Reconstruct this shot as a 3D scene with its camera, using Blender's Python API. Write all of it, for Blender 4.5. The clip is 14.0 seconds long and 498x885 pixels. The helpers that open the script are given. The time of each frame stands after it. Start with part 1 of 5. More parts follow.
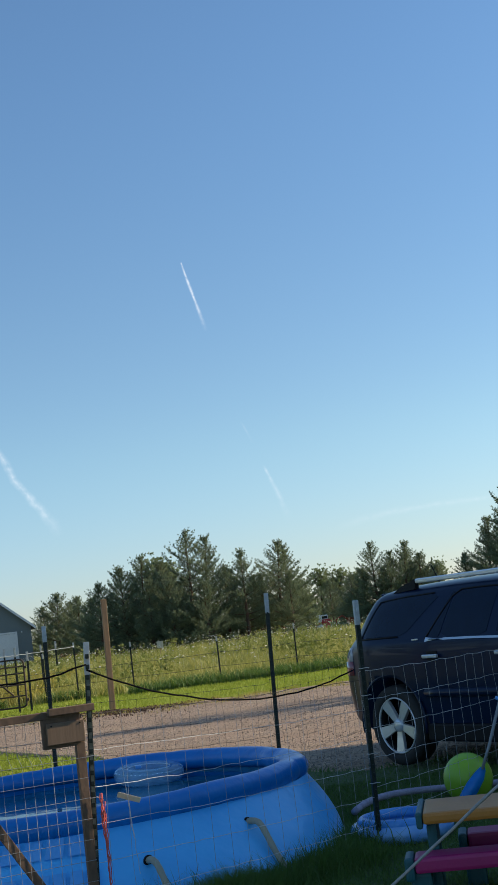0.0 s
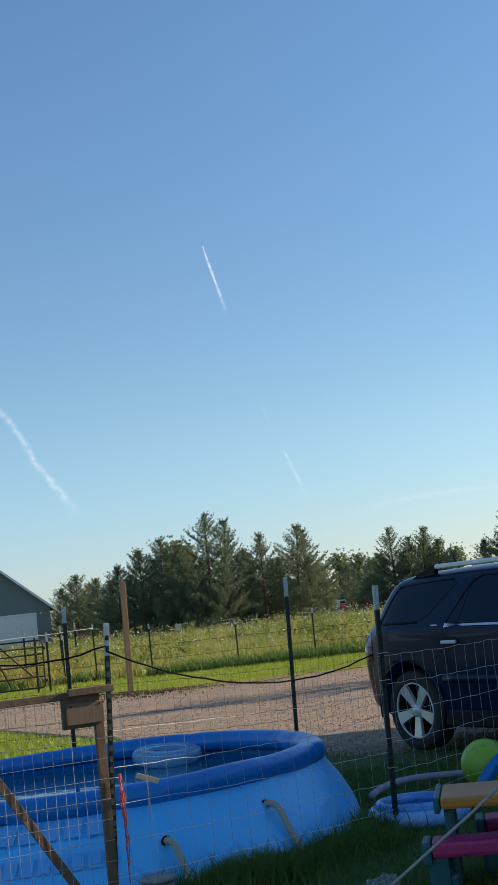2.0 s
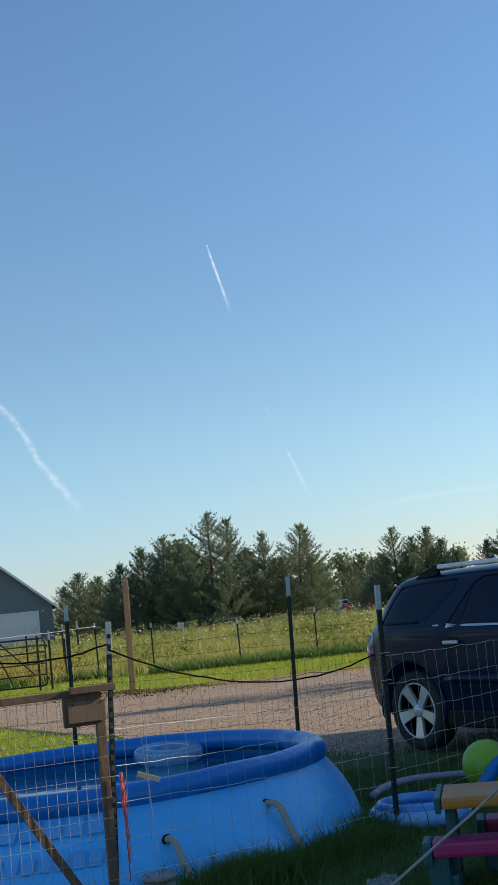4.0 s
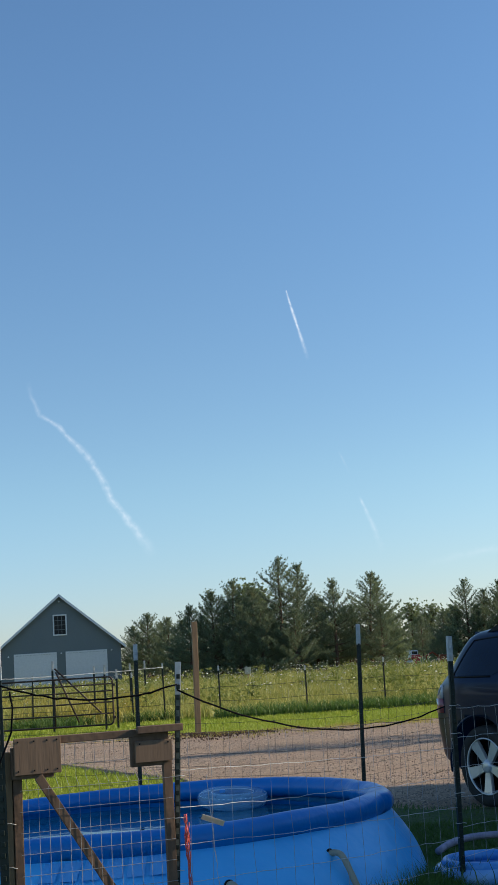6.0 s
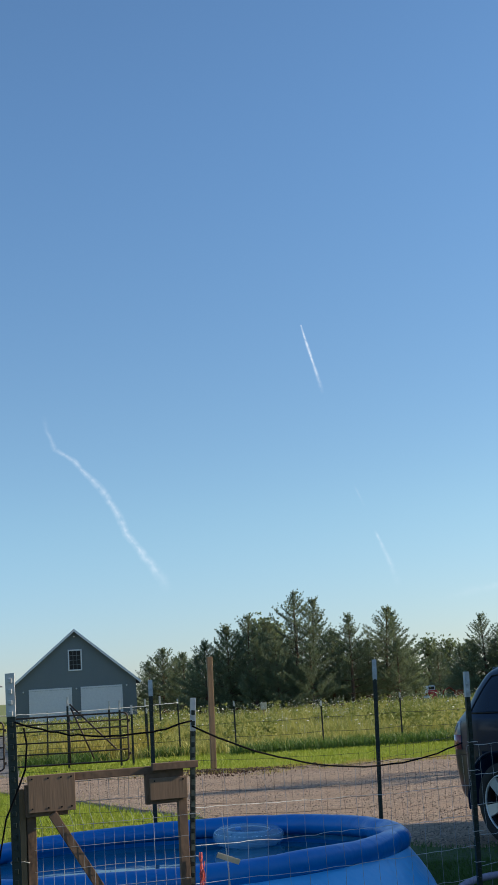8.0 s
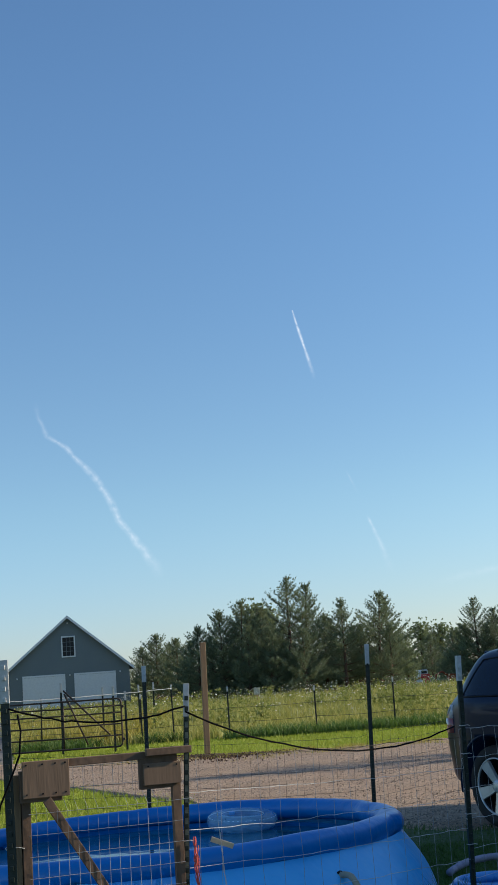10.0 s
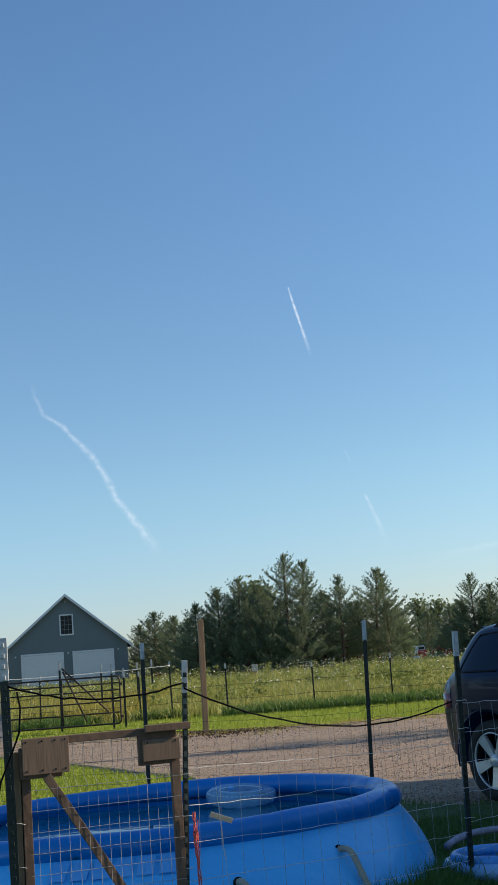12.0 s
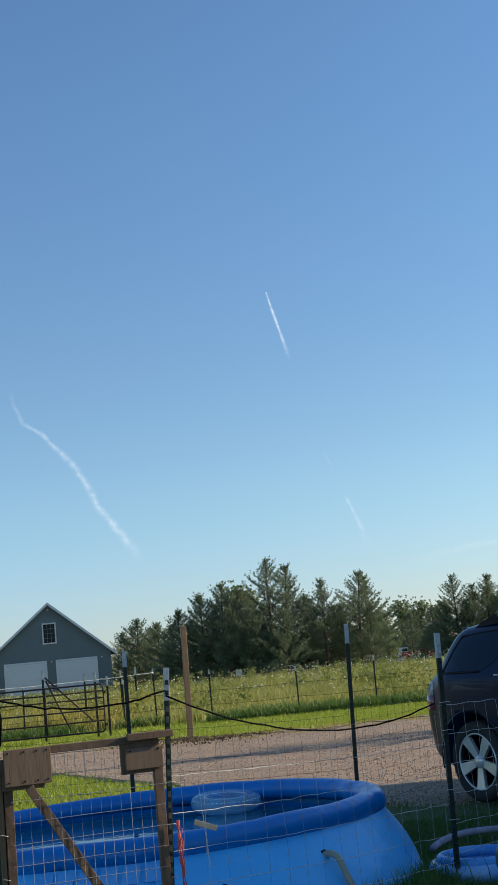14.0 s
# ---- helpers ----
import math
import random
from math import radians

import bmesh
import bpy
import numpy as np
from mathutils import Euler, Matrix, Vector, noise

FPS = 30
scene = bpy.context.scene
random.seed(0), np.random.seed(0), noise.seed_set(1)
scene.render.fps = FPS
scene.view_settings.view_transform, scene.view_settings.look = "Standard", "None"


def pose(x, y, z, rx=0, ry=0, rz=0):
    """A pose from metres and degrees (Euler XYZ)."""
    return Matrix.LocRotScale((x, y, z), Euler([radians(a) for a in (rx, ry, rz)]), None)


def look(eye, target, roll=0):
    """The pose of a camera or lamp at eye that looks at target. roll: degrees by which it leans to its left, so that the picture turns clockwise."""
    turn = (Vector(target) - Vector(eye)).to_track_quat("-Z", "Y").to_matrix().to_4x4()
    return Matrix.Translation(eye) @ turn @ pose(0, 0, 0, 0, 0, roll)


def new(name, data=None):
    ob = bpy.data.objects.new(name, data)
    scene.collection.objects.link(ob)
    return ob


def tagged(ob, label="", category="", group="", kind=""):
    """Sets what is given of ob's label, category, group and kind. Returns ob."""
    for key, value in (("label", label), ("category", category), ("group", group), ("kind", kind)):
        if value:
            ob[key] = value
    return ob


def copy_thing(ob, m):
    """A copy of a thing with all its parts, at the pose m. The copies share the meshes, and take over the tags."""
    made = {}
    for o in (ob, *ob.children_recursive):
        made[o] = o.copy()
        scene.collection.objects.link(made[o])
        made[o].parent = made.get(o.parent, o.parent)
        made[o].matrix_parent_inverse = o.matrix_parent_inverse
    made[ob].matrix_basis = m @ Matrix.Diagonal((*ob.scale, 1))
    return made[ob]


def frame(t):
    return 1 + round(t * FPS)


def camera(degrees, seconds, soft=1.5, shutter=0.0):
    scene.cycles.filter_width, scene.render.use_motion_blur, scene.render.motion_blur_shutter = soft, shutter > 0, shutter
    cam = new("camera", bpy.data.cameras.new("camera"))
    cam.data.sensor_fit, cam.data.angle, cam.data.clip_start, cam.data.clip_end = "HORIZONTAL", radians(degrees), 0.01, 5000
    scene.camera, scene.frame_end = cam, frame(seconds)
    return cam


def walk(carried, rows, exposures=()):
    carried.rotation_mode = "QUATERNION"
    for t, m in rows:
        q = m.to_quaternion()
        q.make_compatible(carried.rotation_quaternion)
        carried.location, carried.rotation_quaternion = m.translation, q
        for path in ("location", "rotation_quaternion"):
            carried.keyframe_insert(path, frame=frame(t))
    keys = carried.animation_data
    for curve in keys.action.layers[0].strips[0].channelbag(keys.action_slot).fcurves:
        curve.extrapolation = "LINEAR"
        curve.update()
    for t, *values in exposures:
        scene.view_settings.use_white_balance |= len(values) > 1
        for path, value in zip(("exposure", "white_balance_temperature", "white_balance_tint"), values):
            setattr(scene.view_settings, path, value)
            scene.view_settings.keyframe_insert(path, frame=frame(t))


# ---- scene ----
# camera: handheld, turning on the spot with a long lens
cam = camera(22.5, 14.0, soft=0.95)
ROWS = [
    # seconds, x, y, z, rx, ry, rz
    (0.0, 0.0221, 0.0103, 1.6064, 97.880, 6.814, -4.228),
    (0.5, 0.0068, 0.0053, 1.6044, 97.674, 6.415, -4.013),
    (1.0, 0.0067, 0.0193, 1.6044, 97.460, 6.145, -3.718),
    (1.5, 0.0137, 0.0093, 1.6035, 97.317, 6.098, -3.499),
    (2.0, 0.0138, 0.0118, 1.6049, 97.246, 6.140, -3.398),
    (4.5, 0.0158, 0.0057, 1.6053, 97.233, 5.601, -3.110),
    (5.0, 0.0081, 0.0001, 1.6013, 97.861, 4.851, -2.336),
    (5.5, 0.0075, 0.0209, 1.6009, 98.667, 4.162, -1.230),
    (6.0, 0.0024, -0.0026, 1.5987, 99.521, 3.523, -0.210),
    (6.5, 0.0000, 0.0000, 1.6000, 100.167, 3.242, 0.582),
    (7.0, 0.0006, 0.0037, 1.6019, 100.658, 3.136, 0.794),
    (7.5, 0.0040, -0.0074, 1.6035, 100.970, 3.328, 0.700),
    (8.0, 0.0040, 0.0071, 1.6020, 101.125, 3.530, 0.498),
    (10.5, 0.0077, -0.0061, 1.6019, 100.212, 3.919, 0.186),
    (11.0, 0.0086, 0.0051, 1.6015, 99.977, 3.961, 0.188),
    (11.5, 0.0010, -0.0080, 1.6004, 99.699, 4.047, 0.157),
    (12.0, 0.0051, -0.0159, 1.5997, 99.426, 4.221, 0.094),
    (12.5, 0.0078, -0.0071, 1.6026, 99.246, 4.613, -0.075),
    (13.0, 0.0174, -0.0091, 1.6051, 99.266, 5.028, -0.280),
    (13.5, 0.0207, -0.0015, 1.6044, 99.413, 5.225, -0.490),
    (14.0, 0.0180, 0.0032, 1.6038, 99.587, 5.343, -0.631),
]
walk(cam, [(t, pose(x, y, z, rx, ry, rz)) for t, x, y, z, rx, ry, rz in ROWS], [(0.0, 0.36, 6180, 8), (4.5, 0.38, 6150, 8), (7.5, 0.3, 5980, 8), (14.0, 0.31, 6020, 8)])

# ---- daylight ----
SUN_AZ, SUN_EL = radians(10), radians(23)      # azimuth from +X towards +Y
sun_way = Vector((math.cos(SUN_AZ) * math.cos(SUN_EL), math.sin(SUN_AZ) * math.cos(SUN_EL), math.sin(SUN_EL)))
world = bpy.data.worlds.new("world")
scene.world = world
world.use_nodes = True
wn, wl = world.node_tree.nodes, world.node_tree.links
sky = wn.new("ShaderNodeTexSky")
sky.sky_type, sky.sun_disc = "NISHITA", False
sky.sun_elevation, sky.sun_rotation = SUN_EL, radians(90) - SUN_AZ
sky.air_density, sky.dust_density, sky.ozone_density = 1.0, 0.12, 2.6
# a humid evening haze: cooler and duller towards the horizon all round
haze, up, way_up, tint = wn.new("ShaderNodeValToRGB"), wn.new("ShaderNodeSeparateXYZ"), wn.new("ShaderNodeTexCoord"), wn.new("ShaderNodeMix")
tint.data_type, tint.blend_type = "RGBA", "MULTIPLY"
tint.inputs[0].default_value = 1.0
haze.color_ramp.interpolation = "EASE"
haze.color_ramp.elements[0].position, haze.color_ramp.elements[0].color = 0.0, (0.60, 0.63, 0.77, 1)
haze.color_ramp.elements[1].position, haze.color_ramp.elements[1].color = 0.46, (0.755, 0.83, 0.86, 1)
mid = haze.color_ramp.elements.new(0.15)
mid.color = (0.725, 0.755, 0.745, 1)
wl.new(way_up.outputs["Generated"], up.inputs[0])
wl.new(up.outputs[2], haze.inputs[0])
wl.new(sky.outputs[0], tint.inputs[6])
wl.new(haze.outputs[0], tint.inputs[7])
# low haze is warmer towards the sun and bluer away from it
side, low, glow, veil = wn.new("ShaderNodeMapRange"), wn.new("ShaderNodeMapRange"), wn.new("ShaderNodeMix"), wn.new("ShaderNodeMix")
for r, ends in ((side, (-0.28, 0.32)), (low, (0.22, 0.0))):
    r.inputs[1].default_value, r.inputs[2].default_value = ends
glow.data_type = veil.data_type = "RGBA"
veil.blend_type = "MULTIPLY"
glow.inputs[6].default_value, glow.inputs[7].default_value = (0.91, 0.98, 1.05, 1), (1.035, 1.005, 0.95, 1)
wl.new(up.outputs[0], side.inputs[0])
wl.new(up.outputs[2], low.inputs[0])
wl.new(side.outputs[0], glow.inputs[0])
wl.new(low.outputs[0], veil.inputs[0])
wl.new(tint.outputs[2], veil.inputs[6])
wl.new(glow.outputs[2], veil.inputs[7])
wl.new(veil.outputs[2], wn["Background"].inputs[0])
wn["Background"].inputs[1].default_value = 0.147
sun_lamp = bpy.data.lights.new("sun", "SUN")
sun_lamp.energy, sun_lamp.angle, sun_lamp.color = 5.0, radians(0.5), (1.0, 0.82, 0.58)
new("sun", sun_lamp).matrix_world = look(sun_way * 50, (0, 0, 0))


# ---- materials ----
def rgb(c):
    return (*c, 1.0)


def material(name, base, rough=0.6, metal=0.0, other=None, scale=8.0, fine=60.0, bump=0.15, spec=0.5, per_piece=0.0, coat=0.0, depth=0.01, grain=None):
    """Two scales of colour noise with bump; other is the second colour."""
    m = bpy.data.materials.new(name)
    m.use_nodes = True
    n, l = m.node_tree.nodes, m.node_tree.links
    b = n["Principled BSDF"]
    b.inputs["Roughness"].default_value, b.inputs["Metallic"].default_value = rough, metal
    b.inputs["Specular IOR Level"].default_value, b.inputs["Coat Weight"].default_value = spec, coat
    other = other or tuple(c * 0.72 for c in base)
    co = n.new("ShaderNodeTexCoord")
    big, small = n.new("ShaderNodeTexNoise"), n.new("ShaderNodeTexNoise")
    big.inputs["Scale"].default_value, big.inputs["Detail"].default_value = scale, 4
    small.inputs["Scale"].default_value, small.inputs["Detail"].default_value = fine, 3
    place = co.outputs["Object"]
    if grain:
        mp = n.new("ShaderNodeMapping")
        mp.inputs["Scale"].default_value = grain
        l.new(place, mp.inputs["Vector"])
        place = mp.outputs[0]
    for t in (big, small):
        l.new(place, t.inputs["Vector"])
    mixer, add = n.new("ShaderNodeMix"), n.new("ShaderNodeMath")
    mixer.data_type = "RGBA"
    add.operation = "MULTIPLY_ADD"
    l.new(small.outputs[0], add.inputs[0])
    add.inputs[1].default_value = 0.5
    l.new(big.outputs[0], add.inputs[2])
    ramp = n.new("ShaderNodeMapRange")
    ramp.inputs[1].default_value, ramp.inputs[2].default_value = 0.45, 1.05
    last = add
    if per_piece:
        geo, more = n.new("ShaderNodeNewGeometry"), n.new("ShaderNodeMath")
        more.operation = "MULTIPLY_ADD"
        l.new(geo.outputs["Random Per Island"], more.inputs[0])
        more.inputs[1].default_value = per_piece
        l.new(add.outputs[0], more.inputs[2])
        last = more
        ramp.inputs[2].default_value += per_piece
    l.new(last.outputs[0], ramp.inputs[0])
    l.new(ramp.outputs[0], mixer.inputs[0])
    mixer.inputs[6].default_value, mixer.inputs[7].default_value = rgb(base), rgb(other)
    l.new(mixer.outputs[2], b.inputs["Base Color"])
    if bump:
        bn = n.new("ShaderNodeBump")
        bn.inputs["Strength"].default_value, bn.inputs["Distance"].default_value = bump, depth
        l.new(small.outputs[0], bn.inputs["Height"])
        l.new(bn.outputs[0], b.inputs["Normal"])
    return m


def leafy(name, base, other, per_piece=1.0, through_light=0.35, rough=0.55):
    """Foliage: diffuse and gloss with some light let through."""
    m = material(name, base, rough, other=other, scale=0.6, fine=3.0, bump=0, per_piece=per_piece, spec=0.35)
    n, l = m.node_tree.nodes, m.node_tree.links
    b, out = n["Principled BSDF"], n["Material Output"]
    tr, mx = n.new("ShaderNodeBsdfTranslucent"), n.new("ShaderNodeMixShader")
    mx.inputs[0].default_value = through_light
    l.new(b.inputs["Base Color"].links[0].from_socket, tr.inputs["Color"])
    l.new(b.outputs[0], mx.inputs[1])
    l.new(tr.outputs[0], mx.inputs[2])
    l.new(mx.outputs[0], out.inputs["Surface"])
    return m


def gravelly(name, pale, dark, fines):
    """Packed fines with stones of mixed colour bedded in them, in drawn-out patches."""
    m = material(name, fines, 0.95, other=tuple(c * 1.75 for c in fines), scale=0.9, fine=9, bump=0, grain=(0.35, 1.4, 1))
    n, l = m.node_tree.nodes, m.node_tree.links
    b = n["Principled BSDF"]
    ground = b.inputs["Base Color"].links[0].from_socket
    co, cell, edge, patch = n.new("ShaderNodeTexCoord"), n.new("ShaderNodeTexVoronoi"), n.new("ShaderNodeTexVoronoi"), n.new("ShaderNodeTexNoise")
    edge.feature = "DISTANCE_TO_EDGE"
    for v in (cell, edge):
        v.inputs["Scale"].default_value = 38
        l.new(co.outputs["Object"], v.inputs["Vector"])
    patch.inputs["Scale"].default_value, patch.inputs["Detail"].default_value = 1.1, 6
    drawn = n.new("ShaderNodeMapping")
    drawn.inputs["Scale"].default_value = (0.3, 1.5, 1)
    l.new(co.outputs["Object"], drawn.inputs["Vector"])
    l.new(drawn.outputs[0], patch.inputs["Vector"])
    stone, mix, cover, pick, sep = n.new("ShaderNodeMix"), n.new("ShaderNodeMix"), n.new("ShaderNodeMapRange"), n.new("ShaderNodeMath"), n.new("ShaderNodeSeparateXYZ")
    stone.data_type = mix.data_type = "RGBA"
    stone.inputs[6].default_value, stone.inputs[7].default_value = rgb(dark), rgb(pale)
    l.new(cell.outputs["Color"], sep.inputs[0])
    l.new(sep.outputs[0], stone.inputs[0])
    cover.inputs[1].default_value, cover.inputs[2].default_value = 0.38, 0.62
    l.new(patch.outputs[0], cover.inputs[0])
    pick.operation = "GREATER_THAN"
    l.new(cover.outputs[0], pick.inputs[0])
    l.new(sep.outputs[1], pick.inputs[1])
    l.new(pick.outputs[0], mix.inputs[0])
    l.new(ground, mix.inputs[6])
    l.new(stone.outputs[2], mix.inputs[7])
    l.new(mix.outputs[2], b.inputs["Base Color"])
    bn = n.new("ShaderNodeBump")
    bn.inputs["Strength"].default_value, bn.inputs["Distance"].default_value = 0.65, 0.035
    l.new(edge.outputs["Distance"], bn.inputs["Height"])
    l.new(bn.outputs[0], b.inputs["Normal"])
    return m


M_SOIL = material("turf_soil", (0.14, 0.17, 0.035), 0.95, other=(0.22, 0.23, 0.06), scale=0.7, fine=14, bump=0.5, depth=0.04)
# darker than the open turf: the yard's shade is put into the colour
M_YARD_SHADED = material("shaded_yard_turf", (0.042, 0.078, 0.018), 0.95, other=(0.07, 0.11, 0.026), scale=1.5, fine=18, bump=0.6, depth=0.04)
M_GRAVEL = gravelly("gravel", (0.52, 0.375, 0.255), (0.14, 0.105, 0.08), (0.24, 0.168, 0.112))
M_LANE = material("grey_lane_gravel", (0.22, 0.20, 0.19), 0.95, other=(0.12, 0.11, 0.10), scale=0.8, fine=14, bump=0.7, depth=0.05)
# yard blades kept dark, with the shade partly in their colour
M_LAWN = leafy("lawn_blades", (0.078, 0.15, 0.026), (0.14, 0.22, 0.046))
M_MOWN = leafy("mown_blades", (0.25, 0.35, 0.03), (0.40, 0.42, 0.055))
M_MEADOW = leafy("meadow_blades", (0.23, 0.27, 0.045), (0.49, 0.43, 0.13))
M_GOLD = leafy("golden_weeds", (0.46, 0.36, 0.07), (0.28, 0.29, 0.06))
M_WEED = leafy("bushy_weeds", (0.17, 0.21, 0.04), (0.34, 0.34, 0.09))
M_FLOWER = material("white_umbels", (0.72, 0.70, 0.55), 0.8, bump=0)
M_NEEDLE = leafy("pine_needles", (0.080, 0.122, 0.073), (0.27, 0.305, 0.165), through_light=0.35)
M_LEAF = leafy("broad_leaves", (0.16, 0.21, 0.09), (0.30, 0.34, 0.17), through_light=0.5)
M_BARK = material("pine_bark", (0.16, 0.09, 0.055), 0.9, other=(0.07, 0.05, 0.04), scale=4, fine=30, bump=0.6)
M_SIDING = material("slate_siding", (0.165, 0.195, 0.205), 0.75, other=(0.14, 0.168, 0.18), scale=0.5, fine=9, bump=0.05)
M_TRIM = material("white_trim", (0.72, 0.73, 0.74), 0.55, other=(0.62, 0.63, 0.65), bump=0.03)
M_SHINGLE = material("dark_shingles", (0.09, 0.09, 0.095), 0.9, other=(0.05, 0.05, 0.055), scale=2, fine=20, bump=0.3)
M_GLASS = material("window_glass", (0.012, 0.015, 0.02), 0.12, other=(0.02, 0.024, 0.03), bump=0, spec=0.15)
M_CREAM = material("cream_siding", (0.66, 0.62, 0.52), 0.7, other=(0.56, 0.53, 0.45), bump=0.05)
M_VINYL = material("blue_pool_vinyl", (0.13, 0.55, 0.97), 0.32, other=(0.095, 0.46, 0.90), scale=1.2, fine=6, bump=0.35, depth=0.05)
M_RIM = material("dark_blue_rim_vinyl", (0.016, 0.215, 0.62), 0.30, other=(0.011, 0.16, 0.50), scale=2, fine=9, bump=0.3, depth=0.03)
M_PRINT = material("pale_print", (0.17, 0.45, 0.83), 0.5, other=(0.09, 0.38, 0.80), scale=6, fine=40, bump=0.05)
M_HOSE = material("grey_beige_hose", (0.42, 0.39, 0.28), 0.5, other=(0.30, 0.28, 0.20), scale=5, bump=0.1)
M_STEELDARK = material("dark_green_painted_steel", (0.008, 0.018, 0.013), 0.5, other=(0.02, 0.026, 0.02), scale=9, bump=0.15)
# paler steel: light on the post's front face put into the colour
M_LITFACE = material("lit_green_steel", (0.20, 0.21, 0.17), 0.4, other=(0.05, 0.07, 0.05), scale=14, fine=50, bump=0.1)
M_POSTTOP = material("chalky_white_paint", (0.62, 0.62, 0.60), 0.6, other=(0.45, 0.44, 0.42), scale=18, bump=0.1)
M_WIRE = material("galvanised_wire", (0.82, 0.81, 0.79), 0.4, 0.1, other=(0.42, 0.41, 0.39), scale=6, bump=0)
M_MESH = material("dull_galvanised_mesh", (0.46, 0.47, 0.48), 0.5, 0.1, other=(0.26, 0.26, 0.25), scale=6, bump=0)
M_CLIP = material("bright_wire", (0.72, 0.70, 0.66), 0.4, 0.3, bump=0)
M_WIREDARK = material("weathered_wire", (0.07, 0.065, 0.06), 0.6, 0.4, bump=0)
M_CABLE = material("black_cable", (0.006, 0.006, 0.007), 0.9, bump=0, spec=0.1)
M_TUBE = material("dark_gate_tube", (0.035, 0.03, 0.028), 0.55, 0.3, other=(0.07, 0.045, 0.03), scale=6, bump=0.1)
M_OLDWOOD = material("weathered_plywood", (0.26, 0.165, 0.105), 0.85, other=(0.18, 0.115, 0.072), scale=5, fine=22, bump=0.12, grain=(4, 4, 0.35))
M_LUMBER = material("weathered_lumber", (0.23, 0.14, 0.088), 0.85, other=(0.11, 0.068, 0.043), scale=7, fine=24, bump=0.25, grain=(1.6, 3, 1.0))
M_NEWWOOD = material("tan_post_wood", (0.36, 0.23, 0.12), 0.8, other=(0.24, 0.15, 0.08), scale=4, fine=24, bump=0.4, grain=(4, 4, 0.4))
M_PAINT = material("navy_car_paint", (0.003, 0.013, 0.042), 0.3, 0.0, other=(0.003, 0.011, 0.036), scale=2, bump=0, coat=0.20, spec=0.14)
M_TINT = material("tinted_car_glass", (0.004, 0.013, 0.034), 0.05, bump=0, spec=0.22)
M_PLASTIC = material("black_car_plastic", (0.010, 0.010, 0.012), 0.6, bump=0.05, spec=0.2)
M_RUBBER = material("tyre_rubber", (0.016, 0.016, 0.016), 0.8, other=(0.03, 0.028, 0.025), scale=8, bump=0.1)
M_ALLOY = material("silver_alloy", (0.72, 0.74, 0.77), 0.25, 0.45, other=(0.62, 0.63, 0.66), bump=0)
M_CHROME = material("chrome", (0.62, 0.67, 0.74), 0.2, 0.45, other=(0.55, 0.6, 0.68), bump=0)
M_LAMPRED = material("red_tail_lens", (0.36, 0.10, 0.10), 0.15, bump=0, coat=0.8)
M_LAMPCLEAR = material("clear_tail_lens", (0.7, 0.66, 0.66), 0.15, bump=0, coat=0.8)


# ---- mesh helpers ----
def part(name, bm, mat, parent=None, label="", smooth=False):
    """Links a bmesh as one mesh object, under parent where one is given."""
    me = bpy.data.meshes.new(name)
    bm.normal_update()
    bm.to_mesh(me)
    bm.free()
    me.materials.append(mat)
    if smooth:
        me.polygons.foreach_set("use_smooth", [True] * len(me.polygons))
    ob = new(name, me)
    ob.parent = parent
    return tagged(ob, label)


def sheet(name, verts, faces, mat, parent=None, label="", smooth=False):
    me = bpy.data.meshes.new(name)
    me.from_pydata([tuple(v) for v in verts], [], [tuple(q) for q in faces])
    me.materials.append(mat)
    if smooth:
        me.polygons.foreach_set("use_smooth", [True] * len(me.polygons))
    ob = new(name, me)
    ob.parent = parent
    return tagged(ob, label)


def thing(name, m, label, category, group="", kind=""):
    ob = new(name)
    ob.empty_display_size = 0.2
    ob.matrix_world = m
    return tagged(ob, label, category, group, kind)


def add_box(bm, lo, hi, bevel=0.0, m=None):
    """A box between two corners, bevelled, in an existing bmesh."""
    vs = bmesh.ops.create_cube(bm, size=1)["verts"]
    lo, hi = Vector(lo), Vector(hi)
    for v in vs:
        v.co = Vector([(a + b) / 2 + c * (b - a) for a, b, c in zip(lo, hi, v.co)])
    if bevel:
        es = list({e for v in vs for e in v.link_edges})
        got = bmesh.ops.bevel(bm, geom=es, offset=bevel, segments=2, profile=0.6, affect="EDGES")
        vs = list({v for fa in got["faces"] for v in fa.verts} | {v for v in vs if v.is_valid})
    if m is not None:
        bmesh.ops.transform(bm, matrix=m, verts=vs)
    return bm


def box(lo, hi, bevel=0.0, m=None):
    return add_box(bmesh.new(), lo, hi, bevel, m)


def tube_rings(points, radii, sides=8, closed=False):
    """Vertices and faces of a tube along points."""
    pts = [Vector([float(c) for c in p]) for p in points]
    radii = [float(r) for r in radii] if isinstance(radii, (list, tuple)) else [radii] * len(pts)
    verts, faces = [], []
    up = Vector((0.13, 0.21, 0.97))
    k = len(pts)
    for i, p in enumerate(pts):
        a, b = (pts[(i - 1) % k], pts[(i + 1) % k]) if closed else (pts[max(i - 1, 0)], pts[min(i + 1, k - 1)])
        t = (b - a).normalized()
        u = t.cross(up).normalized() if abs(t.dot(up)) < 0.98 else t.cross(Vector((1, 0, 0))).normalized()
        w = t.cross(u)
        for s in range(sides):
            an = 2 * math.pi * s / sides
            verts.append(p + radii[i] * (u * math.cos(an) + w * math.sin(an)))
    for i in range(k if closed else k - 1):
        j = (i + 1) % k
        for s in range(sides):
            q = (s + 1) % sides
            faces.append((i * sides + s, i * sides + q, j * sides + q, j * sides + s))
    if not closed:
        faces += [tuple(range(sides))[::-1], tuple(range((k - 1) * sides, k * sides))]
    return verts, faces


